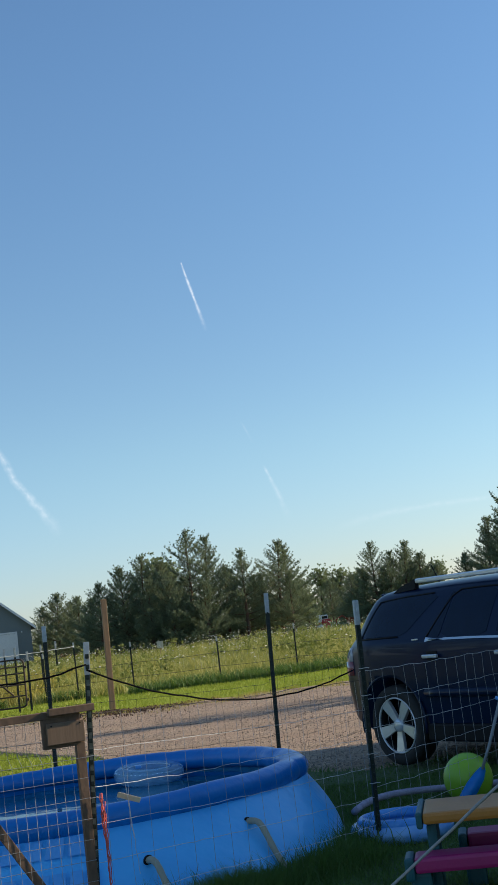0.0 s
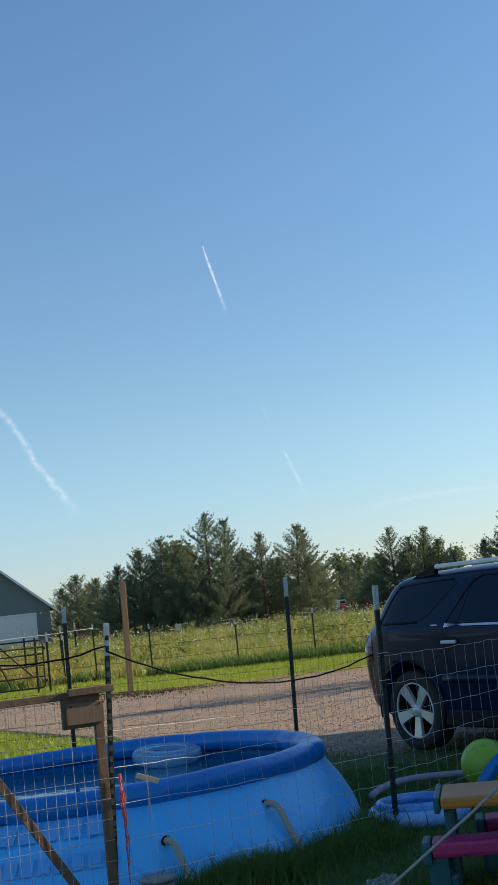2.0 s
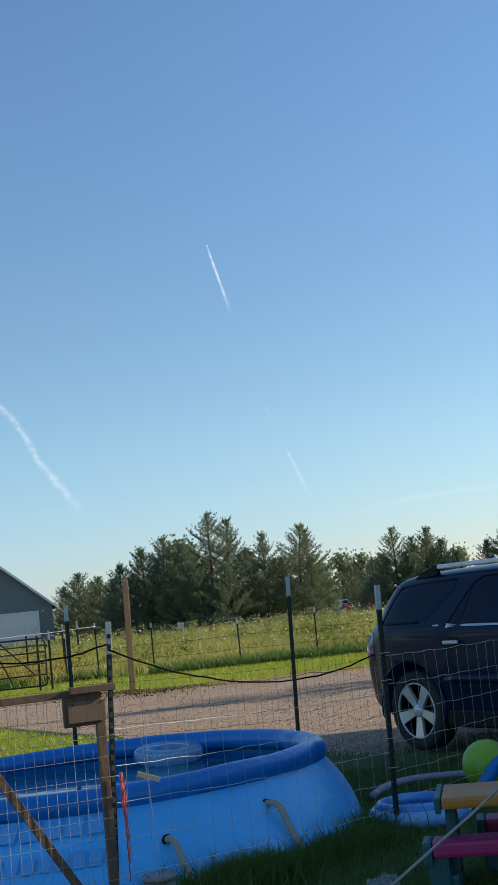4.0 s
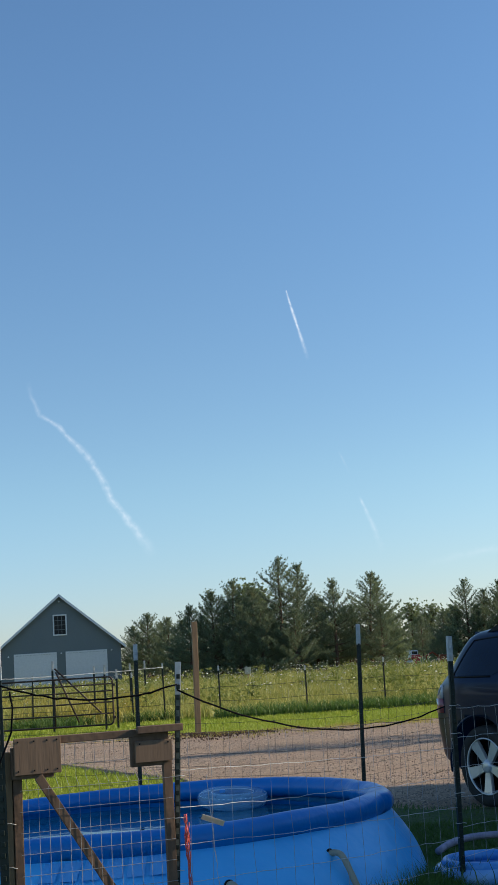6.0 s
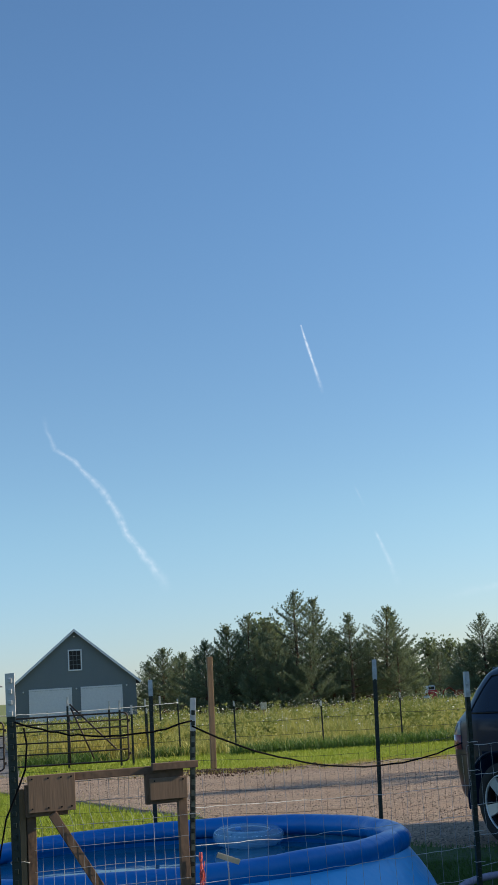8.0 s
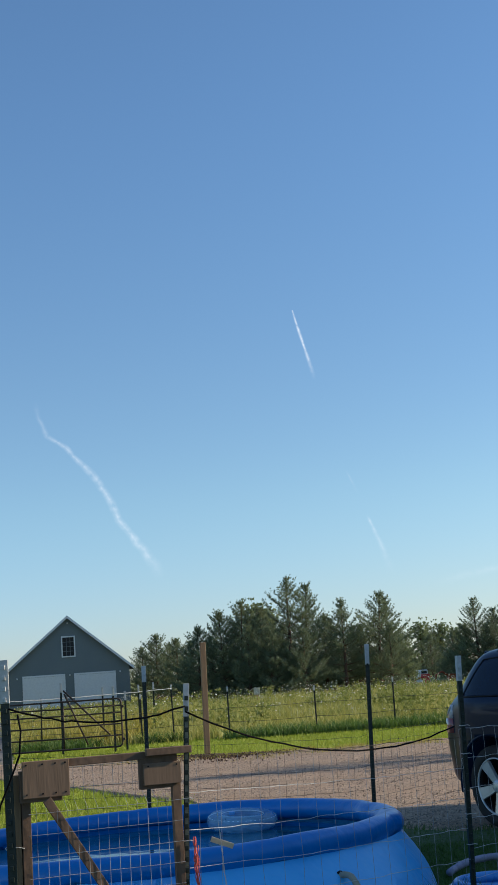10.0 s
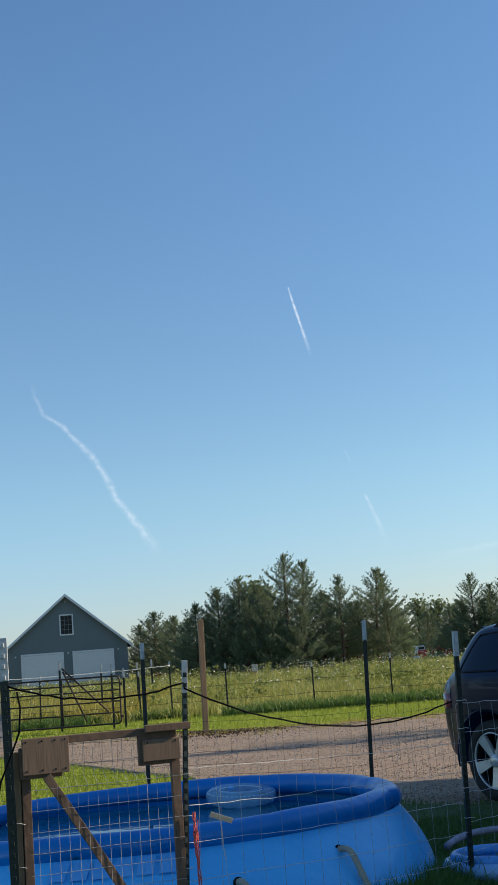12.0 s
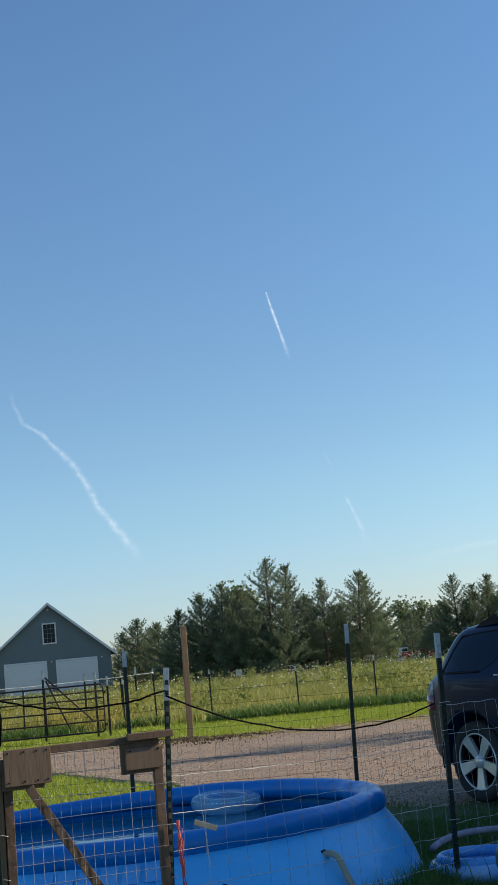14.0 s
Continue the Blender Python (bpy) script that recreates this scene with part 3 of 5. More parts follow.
def build_suv():
    """Local axes: x forward from the rear axle, y to the car's left, z up."""
    car = thing("parked_car", pose(3.03, 12.59, 0.03, 0, 0, -60), "dark navy sport utility vehicle parked on the gravel edge", "car")
    # x, sill z, belt z, top z, half width at sill, belt and roof
    st = [(-0.88, 0.50, 0.66, 0.80, 0.46, 0.48, 0.44), (-0.86, 0.44, 0.82, 0.99, 0.66, 0.68, 0.62), (-0.82, 0.40, 0.99, 1.08, 0.78, 0.80, 0.74), (-0.74, 0.36, 1.08, 1.19, 0.85, 0.865, 0.78),
          (-0.64, 0.32, 1.12, 1.30, 0.88, 0.875, 0.72), (-0.52, 0.29, 1.155, 1.51, 0.91, 0.91, 0.70), (-0.40, 0.26, 1.165, 1.632, 0.945, 0.96, 0.725), (-0.22, 0.24, 1.165, 1.65, 0.96, 0.982, 0.745), (0.1, 0.24, 1.165, 1.665, 0.965, 0.985, 0.745),
          (0.6, 0.24, 1.16, 1.675, 0.96, 0.98, 0.745), (1.2, 0.24, 1.15, 1.675, 0.96, 0.98, 0.74), (1.8, 0.24, 1.13, 1.655, 0.96, 0.98, 0.73), (2.2, 0.24, 1.11, 1.58, 0.96, 0.98, 0.70),
          (2.7, 0.24, 1.08, 1.34, 0.96, 0.975, 0.72), (3.05, 0.24, 1.04, 1.14, 0.95, 0.965, 0.74), (3.5, 0.25, 0.98, 1.06, 0.93, 0.94, 0.72), (3.85, 0.28, 0.86, 0.96, 0.86, 0.88, 0.66), (4.02, 0.36, 0.66, 0.76, 0.70, 0.72, 0.56)]

    def at(x):
        for a, b in zip(st, st[1:]):
            if a[0] <= x <= b[0]:
                u = (x - a[0]) / (b[0] - a[0])
                return [p + (q - p) * u for p, q in zip(a, b)]
        return list(st[-1])

    def section(s):
        x, zb, zm, zt, wb, wm, wt = s
        h = zm - zb
        half = [(0.0, zb), (wb - 0.12, zb), (wb - 0.01, zb + 0.05 * h + 0.02), (wb, zb + 0.22 * h), (wb + 0.005, zb + 0.25 * h), (wm + 0.02, zb + 0.55 * h), (wm + 0.016, zb + 0.8 * h), (wm + 0.012, zm - 0.03), (wm, zm), (wm - 0.014, zm + 0.02),
                ((2 * wm + wt) / 3, zm + (zt - zm) * 0.31), ((wm + 2 * wt) / 3, zm + (zt - zm) * 0.61), (wt, zt - 0.09 * min(1, (zt - zm) * 3)), (wt - 0.07, zt - 0.02), (wt - 0.25, zt + 0.015), (0, zt + 0.03)]
        return [(x, -y, z) for y, z in half] + [(x, y, z) for y, z in half[-2:0:-1]]

    rings = [section(s) for s in st]
    k = len(rings[0])
    verts = [p for r in rings for p in r]
    faces = [(i * k + a, i * k + (a + 1) % k, (i + 1) * k + (a + 1) % k, (i + 1) * k + a) for i in range(len(rings) - 1) for a in range(k)]
    faces += [tuple(range(k))[::-1], tuple(range((len(rings) - 1) * k, len(rings) * k))]
    raw = sheet("body", verts, faces, M_PAINT)
    cuts = bmesh.new()
    for x in (0.0, 3.02):
        bmesh.ops.create_cone(cuts, cap_ends=True, segments=40, radius1=0.445, radius2=0.445, depth=3, matrix=pose(x, 0, 0.40, 90, 0, 0))
    cutter = part("cutter", cuts, M_PLASTIC)
    sub = raw.modifiers.new("round", "SUBSURF")
    sub.levels = sub.render_levels = 2
    mod = raw.modifiers.new("arches", "BOOLEAN")
    mod.operation, mod.object, mod.solver = "DIFFERENCE", cutter, "EXACT"
    bpy.context.view_layer.update()
    me = bpy.data.meshes.new_from_object(raw.evaluated_get(bpy.context.evaluated_depsgraph_get()))
    for ob in (raw, cutter):
        bpy.data.objects.remove(ob)
    me.polygons.foreach_set("use_smooth", [True] * len(me.polygons))
    me.materials.clear()
    me.materials.append(M_PAINT)
    body = new("body", me)
    body.parent = car
    # liners inside the arches, below the floor
    part("underbody", box((-0.62, -0.72, 0.24), (3.8, 0.72, 0.5), 0.04), M_PLASTIC, car, "black underbody")

    tree = BVHTree.FromPolygons([v.co.copy() for v in me.vertices], [tuple(p.vertices) for p in me.polygons])

    def skin(x, z, off):
        """The outer face of the car's right side, moved out by off."""
        hit = tree.ray_cast(Vector((x, -3, z)), Vector((0, 1, 0)))[0]
        return (x, hit.y - off if hit else -0.9 - off, z)

    def pane(name, bottom, upper, v0, v1, mat, off, label, lift=0.010, parent=car):
        """A pane with rounded corners on the side of the cabin, between two slanting ends."""
        n, k, mverts, mfaces = 16, 7, [], []
        for o in (off, off - lift):
            for i in range(n + 1):
                for j in range(k):
                    u, w = i / n, j / (k - 1)
                    lo, hi = bottom[0] + (bottom[1] - bottom[0]) * u, upper[0] + (upper[1] - upper[0]) * u
                    x = lo + (hi - lo) * w
                    s = at(x)
                    top = s[3] - 0.10
                    z0, z1 = s[2] + (top - s[2]) * v0, s[2] + (top - s[2]) * v1
                    soft = 0.03 * (max(0, 1 - u * 8) + max(0, 1 - (1 - u) * 8))
                    mverts.append(skin(x, z0 + soft * (1 - w) + (z1 - z0 - soft) * w, o))
        h = (n + 1) * k
        for i in range(n):
            for j in range(k - 1):
                a = i * k + j
                mfaces.append((a, a + k, a + k + 1, a + 1))
        rim = [i * k for i in range(n + 1)] + [n * k + j for j in range(1, k)] + [i * k + k - 1 for i in range(n - 1, -1, -1)] + [j for j in range(k - 2, 0, -1)]
        first = len(mverts)
        mverts += [mverts[a] for a in rim] + [mverts[a + h] for a in rim]
        for a in range(len(rim)):
            b = (a + 1) % len(rim)
            mfaces.append((first + b, first + a, first + a + len(rim), first + b + len(rim)))
        return sheet(name, mverts, mfaces, mat, parent, label, True)

    pane("quarter_window", (-0.40, 0.30), (-0.24, 0.62), 0.14, 1.0, M_TINT, 0.004, "dark tinted quarter window")
    pane("rear_door_window", (0.785, 1.36), (0.86, 1.40), 0.06, 1.0, M_TINT, 0.004, "dark tinted door window")
    pane("rear_door_window", (0.62, 0.765), (0.80, 0.835), 0.06, 1.0, M_TINT, 0.004, "dark tinted door window")
    pane("front_door_window", (1.48, 2.48), (1.48, 2.0), 0.06, 1.0, M_TINT, 0.004, "dark tinted door window")
    pane("chrome_strip", (0.59, 2.6), (0.59, 2.6), -0.005, 0.04, M_CHROME, 0.012, "chrome belt strip")
    # black rubber round the quarter glass and the rear door frame
    for ends in ([(-0.40, 0.11), (0.30, 0.11)], [(-0.40, 0.11), (-0.33, 0.5), (-0.24, 1.0), (0.2, 1.02), (0.62, 1.02)], [(0.58, 0.03), (0.73, 0.57), (0.83, 0.92), (0.92, 1.03), (1.6, 1.04), (2.0, 1.03)]):
        line = []
        for (xa, va), (xb, vb) in zip(ends, ends[1:]):
            for q in range(6):
                x, v = xa + (xb - xa) * q / 6, va + (vb - va) * q / 6
                c = at(x)
                line.append(skin(x, c[2] + (c[3] - 0.10 - c[2]) * v, 0.003))
        tube("rubber_seal", line, 0.009, M_PLASTIC, car, "", 6)
    ledge = [skin(x, 0.68, -0.004) for x in np.linspace(0.52, 2.5, 15)]
    tube("door_ledge", ledge, 0.042, M_PAINT, car, "rounded ledge along the lower doors", 10)
    # door seams
    for pts in ([(0.50, 0.0), (0.56, -0.5), (0.52, -0.85)], [(1.43, 0.0), (1.43, -1.3)]):
        line = [skin(x, 1.14 + v * 0.55, -0.001) for x, v in pts]
        tube("door_seam", line, 0.004, M_PLASTIC, car, "", 5)
    # handles
    for x in (0.67, 1.60):
        h = part("door_handle", box((x - 0.10, skin(x, 1.015, 0.045)[1], 0.997), (x + 0.10, skin(x, 1.015, 0.018)[1], 1.033), 0.010), M_CHROME, car, "chrome door handle")
        part("handle_cup", box((x - 0.07, skin(x, 1.015, 0.006)[1], 0.975), (x + 0.07, skin(x, 1.015, -0.01)[1], 1.06), 0.003), M_PLASTIC, h)
    part("badge", box((0.40, skin(0.44, 1.17, 0.006)[1], 1.165), (0.48, skin(0.44, 1.17, -0.006)[1], 1.180), 0.002), M_CHROME, car, "small chrome trim badge")
    # tail lamp wrapped round the corner
    for z0, z1, mt, nm in ((1.0, 1.13, M_LAMPCLEAR, "clear"), (0.86, 0.999, M_LAMPRED, "red")):
        v = []
        for o in (0.010, -0.02):
            for x in (-0.79, -0.76, -0.70, -0.61):
                for z in (z0, z1):
                    v.append(skin(x, z, o))
        f = [(i * 2, i * 2 + 2, i * 2 + 3, i * 2 + 1) for i in range(3)] + [(i * 2, i * 2 + 8, i * 2 + 10, i * 2 + 2) for i in range(3)] + [(i * 2 + 1, i * 2 + 3, i * 2 + 11, i * 2 + 9) for i in range(3)] + [(0, 1, 9, 8), (6, 14, 15, 7)]
        sheet("tail_light", v, f, mt, car, nm + " tail light lens", True)
    # lower cladding and wheel lips
    part("side_cladding", box((0.46, -0.985, 0.24), (2.56, -0.955, 0.40), 0.02), M_PLASTIC, car, "dark lower door cladding")
    for x in (0.0, 3.02):
        arc = [(x + 0.455 * math.cos(a), -0.985, 0.40 + 0.455 * math.sin(a)) for a in np.linspace(-0.2, math.pi + 0.2, 25)]
        tube("wheel_arch", arc, 0.016, M_PAINT, car, "", 8)
    # roof rails, spoiler, aerial
    for y in (-0.66, 0.66):
        rail = part("roof_rail", box((0.22, y - 0.022, 1.692), (1.86, y + 0.022, 1.738), 0.012), M_ALLOY, car, "silver roof rail")
        for xa, xb in ((0.219, -0.12), (1.861, 2.16)):
            v = [(xa, y - 0.024, 1.64), (xa, y + 0.024, 1.64), (xa, y - 0.020, 1.738), (xa, y + 0.020, 1.738), (xb, y - 0.018, 1.62), (xb, y + 0.018, 1.62), ((xa + 2 * xb) / 3, y - 0.014, 1.675), ((xa + 2 * xb) / 3, y + 0.014, 1.675)]
            sheet("rail_foot", v, [(0, 1, 3, 2), (0, 2, 6, 4), (1, 5, 7, 3), (2, 3, 7, 6), (4, 6, 7, 5), (0, 4, 5, 1)], M_PLASTIC, rail, "black rail foot")
    part("spoiler", box((-0.43, -0.58, 1.595), (-0.18, 0.60, 1.632), 0.018, Matrix.Rotation(0.0, 4, "Y")), M_PAINT, car, "navy tailgate spoiler")
    tube("aerial", [(-0.04, -0.1, 1.66), (-0.15, -0.1, 1.87)], [0.008, 0.004], M_PLASTIC, car, "", 6)
    # wheels on the near and far side
    def wheel(x, y, side):
        w = None
        turn = pose(0, 0, 0, 90, 0, 0)
        def put(name, prof, mt, steps=48, closed=True, label=""):
            v, f = lathe(prof, steps, closed)
            return sheet(name, [turn @ Vector(q) for q in v], f, mt, w, label, True)
        w = put("wheel", [(0.262, -0.10), (0.30, -0.118), (0.345, -0.115), (0.372, -0.095), (0.378, -0.06), (0.378, 0.06), (0.372, 0.095), (0.345, 0.115), (0.30, 0.118), (0.262, 0.10)], M_RUBBER, label="black tyre on a bright alloy wheel")
        w.parent, w.matrix_basis = car, pose(x, y, 0.375, 0, 0, 0 if side < 0 else 180)
        put("rim", [(0.268, 0.10), (0.262, 0.112), (0.253, 0.108), (0.250, 0.092), (0.262, 0.090)], M_ALLOY, label="bright alloy rim")
        put("barrel", [(0.249, 0.089), (0.245, 0.05), (0.235, -0.09), (0.261, -0.09), (0.261, 0.089)], M_PLASTIC, label="dark inner rim")
        put("brake_disc", [(0.0, 0.0), (0.225, 0.0), (0.225, -0.02), (0.0, -0.02)], M_PLASTIC, 32, False)
        for i in range(5):
            a = 2 * math.pi * i / 5 - math.pi / 2
            v = []
            for rr, hw, y0 in ((0.045, 0.030, -0.088), (0.12, 0.040, -0.092), (0.252, 0.058, -0.104)):
                for sgn in (-1, 1):
                    px, pz = rr * math.cos(a) - sgn * hw * math.sin(a), rr * math.sin(a) + sgn * hw * math.cos(a)
                    v += [(px, y0, pz), (px, y0 + 0.035, pz)]
            f = []
            for b in (0, 4):
                f += [(b, b + 4, b + 6, b + 2), (b + 1, b + 3, b + 7, b + 5), (b, b + 1, b + 5, b + 4), (b + 2, b + 6, b + 7, b + 3)]
            sheet("spoke", v, f, M_ALLOY, w, "broad silver spoke")
        put("hub_cap", [(0.0, 0.108), (0.04, 0.106), (0.062, 0.098), (0.064, 0.07)], M_ALLOY, 24, False)
        return w
    for x in (0.0, 3.02):
        for y, sd in ((-0.845, -1), (0.845, 1)):
            wheel(x, y, sd)


build_suv()


# ---- yard fence ----
def t_post(x, y, height, top=0.26, lean=(0, 0), label="dark green steel T-post with a white painted top", white=True, width=0.038, group="yard fence posts", turn=0.0, lit_web=False):
    t = thing("fence_post", pose(x, y, 0, lean[0], lean[1], turn), label, "fence post", group)
    def tee(z0, z1, grow, mt, name, lab=""):
        w, k, d = width / 2 + grow, 0.0035 + grow, 0.034 + grow
        bm = box((-w, -k, z0), (w, k, z1), 0.0015)
        add_box(bm, (-k, k + 0.0005, z0), (k, d, z1), 0.0015)
        return part(name, bm, mt, t, lab)
    tee(-0.1, height - (top if white else 0), 0, M_STEELDARK, "stake")
    if white:
        tee(height - top, height, 0.0012, M_POSTTOP, "painted_top", "white painted top")
    stud, z = None, 0.15
    if lit_web:
        # pale strip painted in for the light that the front face catches
        part("lit_face", box((-width * 0.3, -0.0062, 0.05), (width * 0.3, -0.0037, height - top - 0.002), 0.0005), M_LITFACE, t, "pale web between the studs, coloured as if lit")
    while z < height - 0.03:
        bm = box((-0.0095, -0.0145, z - 0.012), (0.0095, -0.0038, z + 0.012), 0.003)
        if stud is None:
            ob = part("stud", bm, M_STEELDARK, t)
            pale = None
            stud = ob.data
            stud_z = z
        else:
            bm.free()
            if white and z > height - top and pale is None:
                pale = stud.copy()
                pale.materials[0] = M_POSTTOP
            ob = new("stud", pale if pale and not lit_web else stud)
            ob.parent = t
            ob.location = (0, 0, z - stud_z)
        z += 0.054
    return t


def wire_fence(name, a, b, rows, stay_gap, mat, label, r=0.0016, sag=0.012, seed=1, knots=0, top=None):
    """A run of woven wire between two ground points; each strand is a part."""
    rng = random.Random(seed)
    a, b = Vector(a), Vector(b)
    run = (b - a).length
    way = (b - a) / run
    side = Vector((-way.y, way.x, 0))
    fence = thing(name, Matrix.Translation(a), label, "wire fence")
    n = int(run / stay_gap)
    def spot(i, z):
        u = i * stay_gap
        wob = 0.02 * noise.noise((u * 1.3, z * 2, seed)) + 0.008 * noise.noise((u * 6, z * 7, seed + 3))
        dip = sag * math.sin(math.pi * min(1, u / run)) + 0.008 * noise.noise((u * 5, z * 9, seed + 8))
        return way * u + side * wob + Vector((0, 0, z + ((b.z - a.z) * u / run) - dip))
    for z in rows:
        pts = []
        for i in range(n + 1):
            pts.append(spot(i, z))
            pts.append(spot(i + 0.5, z) + Vector((0, 0, rng.uniform(-0.005, 0.005))))
        pts.append(Vector((*(b - a).xy, z + b.z - a.z)))
        tube("strand", pts, r * (1.1 if z == max(rows) else 1.0), top if top and z == max(rows) else mat, fence, "", 5)
    for i in range(n + 1):
        tube("stay", [spot(i + rng.uniform(-0.04, 0.04), z) for z in rows], r * 0.8, M_MESH if mat is M_WIRE else mat, fence, "", 4)
    twist = None
    for z in sorted(rows)[len(rows) - knots:]:
        for i in range(n + 1):
            if twist is None:
                bm = bmesh.new()
                bmesh.ops.create_icosphere(bm, subdivisions=1, radius=0.005)
                ob = part("knot", bm, mat, fence)
                twist = ob.data
            else:
                ob = new("knot", twist)
                ob.parent = fence
            ob.location = spot(i, z)
    return fence


L_POST, N_POST, R_POST = (-1.225, 6.4), (-0.435, 6.7), (1.33, 8.45)
FIELD_ROWS = [0.08, 0.24, 0.42, 0.61, 0.80, 0.99, 1.18]
t_post(*N_POST, 1.575, 0.17, (0, 3.1), "dark green steel T-post wrapped with red twine beside the wooden gate", turn=12, lit_web=True, width=0.028)
t_post(*R_POST, 1.625, 0.165, (0, 1.9), turn=26, width=0.034)
t_post(*L_POST, 1.752, 0.215, (0, -0.8), "dark green steel T-post with a pale top and hanging cable", width=0.045)
wire_fence("woven_wire_fence", (*N_POST, 0.03), (*R_POST, -0.03), FIELD_ROWS, 0.152, M_WIRE, "slack galvanised woven wire fence in front of the pool", seed=4, top=M_TUBE)
wire_fence("woven_wire_fence", (*R_POST, -0.03), (2.95, 10.3, -0.05), FIELD_ROWS, 0.152, M_WIRE, "slack galvanised woven wire fence running past the parked car", seed=9)
t_post(1.03, 12.0, 1.80, 0.19, (0, 2.0), "dark steel T-post with a pale top behind the pool")
t_post(-1.04, 12.0, 1.74, 0.15, (0, 0.5), "dark steel T-post with a pale top behind the pool")
t_post(2.62, 14.4, 1.3, 0.15, (0, 0), "dark steel T-post with a pale top behind the pool")
t_post(-3.7, 12.3, 1.5, 0.15, (0, 0), "dark steel T-post with a pale top behind the pool")
BACK_ROWS = [0.12, 0.26, 0.40, 0.50, 0.60, 0.71, 0.89, 0.99]
for i, (a, b) in enumerate((((-3.7, 12.3), (-1.04, 12.0)), ((-1.04, 12.0), (1.03, 12.0)), ((1.03, 12.0), (2.62, 14.4)))):
    wire_fence("woven_wire_fence", (*a, 0.0), (*b, -0.02 if i < 2 else 0.0), BACK_ROWS, 0.16, M_WIREDARK, "rusty dark woven wire fence between the pool and the drive", r=0.0014, seed=21 + i, knots=2)


# ---- pool fittings ----
def water_material():
    m = bpy.data.materials.new("pool_water")
    m.use_nodes = True
    n, l = m.node_tree.nodes, m.node_tree.links
    b = n["Principled BSDF"]
    b.inputs["Base Color"].default_value, b.inputs["Roughness"].default_value = (0.028, 0.14, 0.21, 1), 0.05
    b.inputs["IOR"].default_value = 1.33
    t, bn, co = n.new("ShaderNodeTexNoise"), n.new("ShaderNodeBump"), n.new("ShaderNodeTexCoord")
    t.inputs["Scale"].default_value = 5
    bn.inputs["Strength"].default_value, bn.inputs["Distance"].default_value = 0.08, 0.02
    l.new(co.outputs["Object"], t.inputs["Vector"])
    l.new(t.outputs[0], bn.inputs["Height"])
    l.new(bn.outputs[0], b.inputs["Normal"])
    return m


def clear_vinyl(name, tint):
    m = bpy.data.materials.new(name)
    m.use_nodes = True
    n, l = m.node_tree.nodes, m.node_tree.links
    b, out = n["Principled BSDF"], n["Material Output"]
    b.inputs["Base Color"].default_value, b.inputs["Roughness"].default_value = rgb(tint), 0.18
    tr, mx, t, mr = n.new("ShaderNodeBsdfTransparent"), n.new("ShaderNodeMixShader"), n.new("ShaderNodeTexNoise"), n.new("ShaderNodeMapRange")
    t.inputs["Scale"].default_value = 7
    mr.inputs[3].default_value, mr.inputs[4].default_value = 0.2, 0.5
    tr.inputs[0].default_value = (0.7, 0.9, 1, 1)
    l.new(t.outputs[0], mr.inputs[0])
    l.new(mr.outputs[0], mx.inputs[0])
    l.new(tr.outputs[0], mx.inputs[1])
    l.new(b.outputs[0], mx.inputs[2])
    l.new(mx.outputs[0], out.inputs["Surface"])
    return m


M_WATER = water_material()
M_CLEAR = clear_vinyl("clear_blue_vinyl", (0.55, 0.80, 0.95))
M_BAG = clear_vinyl("clear_plastic_film", (0.42, 0.44, 0.45))
M_FLOATBLUE = material("bright_blue_vinyl", (0.04, 0.22, 0.66), 0.3, other=(0.16, 0.42, 0.78), scale=9, fine=30, bump=0.1)
M_PALEBLUE = material("pale_blue_vinyl", (0.34, 0.56, 0.80), 0.25, other=(0.10, 0.30, 0.70), scale=5, fine=14, bump=0.15)
M_RED = material("red_twine", (0.72, 0.17, 0.13), 0.8, other=(0.52, 0.09, 0.07), bump=0.1)
M_TAG = material("cream_plastic_strip", (0.62, 0.56, 0.42), 0.5, bump=0.05)
M_PUMP = material("grey_plastic", (0.30, 0.31, 0.31), 0.5, bump=0.05)
M_EDGEGLINT = material("pale_edge_glint", (0.85, 0.90, 0.94), 0.08, other=(0.5, 0.62, 0.74), bump=0)
px, py = POOL

v, f = lathe([(0.0, 0.320), (0.7, 0.320), (RIM_R - 0.063, 0.320)], 96)
pool_water = sheet("water", v, f, M_WATER, None, "", True)
pool_water.matrix_world = pose(px + 0.06, py + RIM_BACK, -0.005)
pool_water.visible_shadow = False
tagged(pool_water, "clear still pool water reflecting the pale sky", "water", kind="structure")


def wall_patch(name, a0, a1, z0, z1, mat, parent, off=0.005, label="", slant=0.0):
    """A thin printed patch that follows the pool wall between two angles."""
    verts, n = [], 5
    for i in range(n + 1):
        for j in range(4):
            z = z0 + (z1 - z0) * j / 3
            a = a0 + (a1 - a0) * i / n + slant * j / 3
            verts.append(wall_place(a, z, off + 0.012))
    faces = [(i * 4 + j, (i + 1) * 4 + j, (i + 1) * 4 + j + 1, i * 4 + j + 1) for i in range(n) for j in range(3)]
    return sheet(name, verts, faces, mat, parent, label)


def build_prints():
    pool = bpy.data.objects["inflatable_pool"]
    for z0, z1, a, wd, gap, k in ((0.285, 0.355, -1.79, 0.054, 0.014, 6), (0.165, 0.228, -1.77, 0.036, 0.011, 9)):
        for i in range(k):
            a0 = a + i * (wd + gap)
            wall_patch("printed_bar", a0, a0 + wd, z0, z1, M_PRINT, pool)


build_prints()

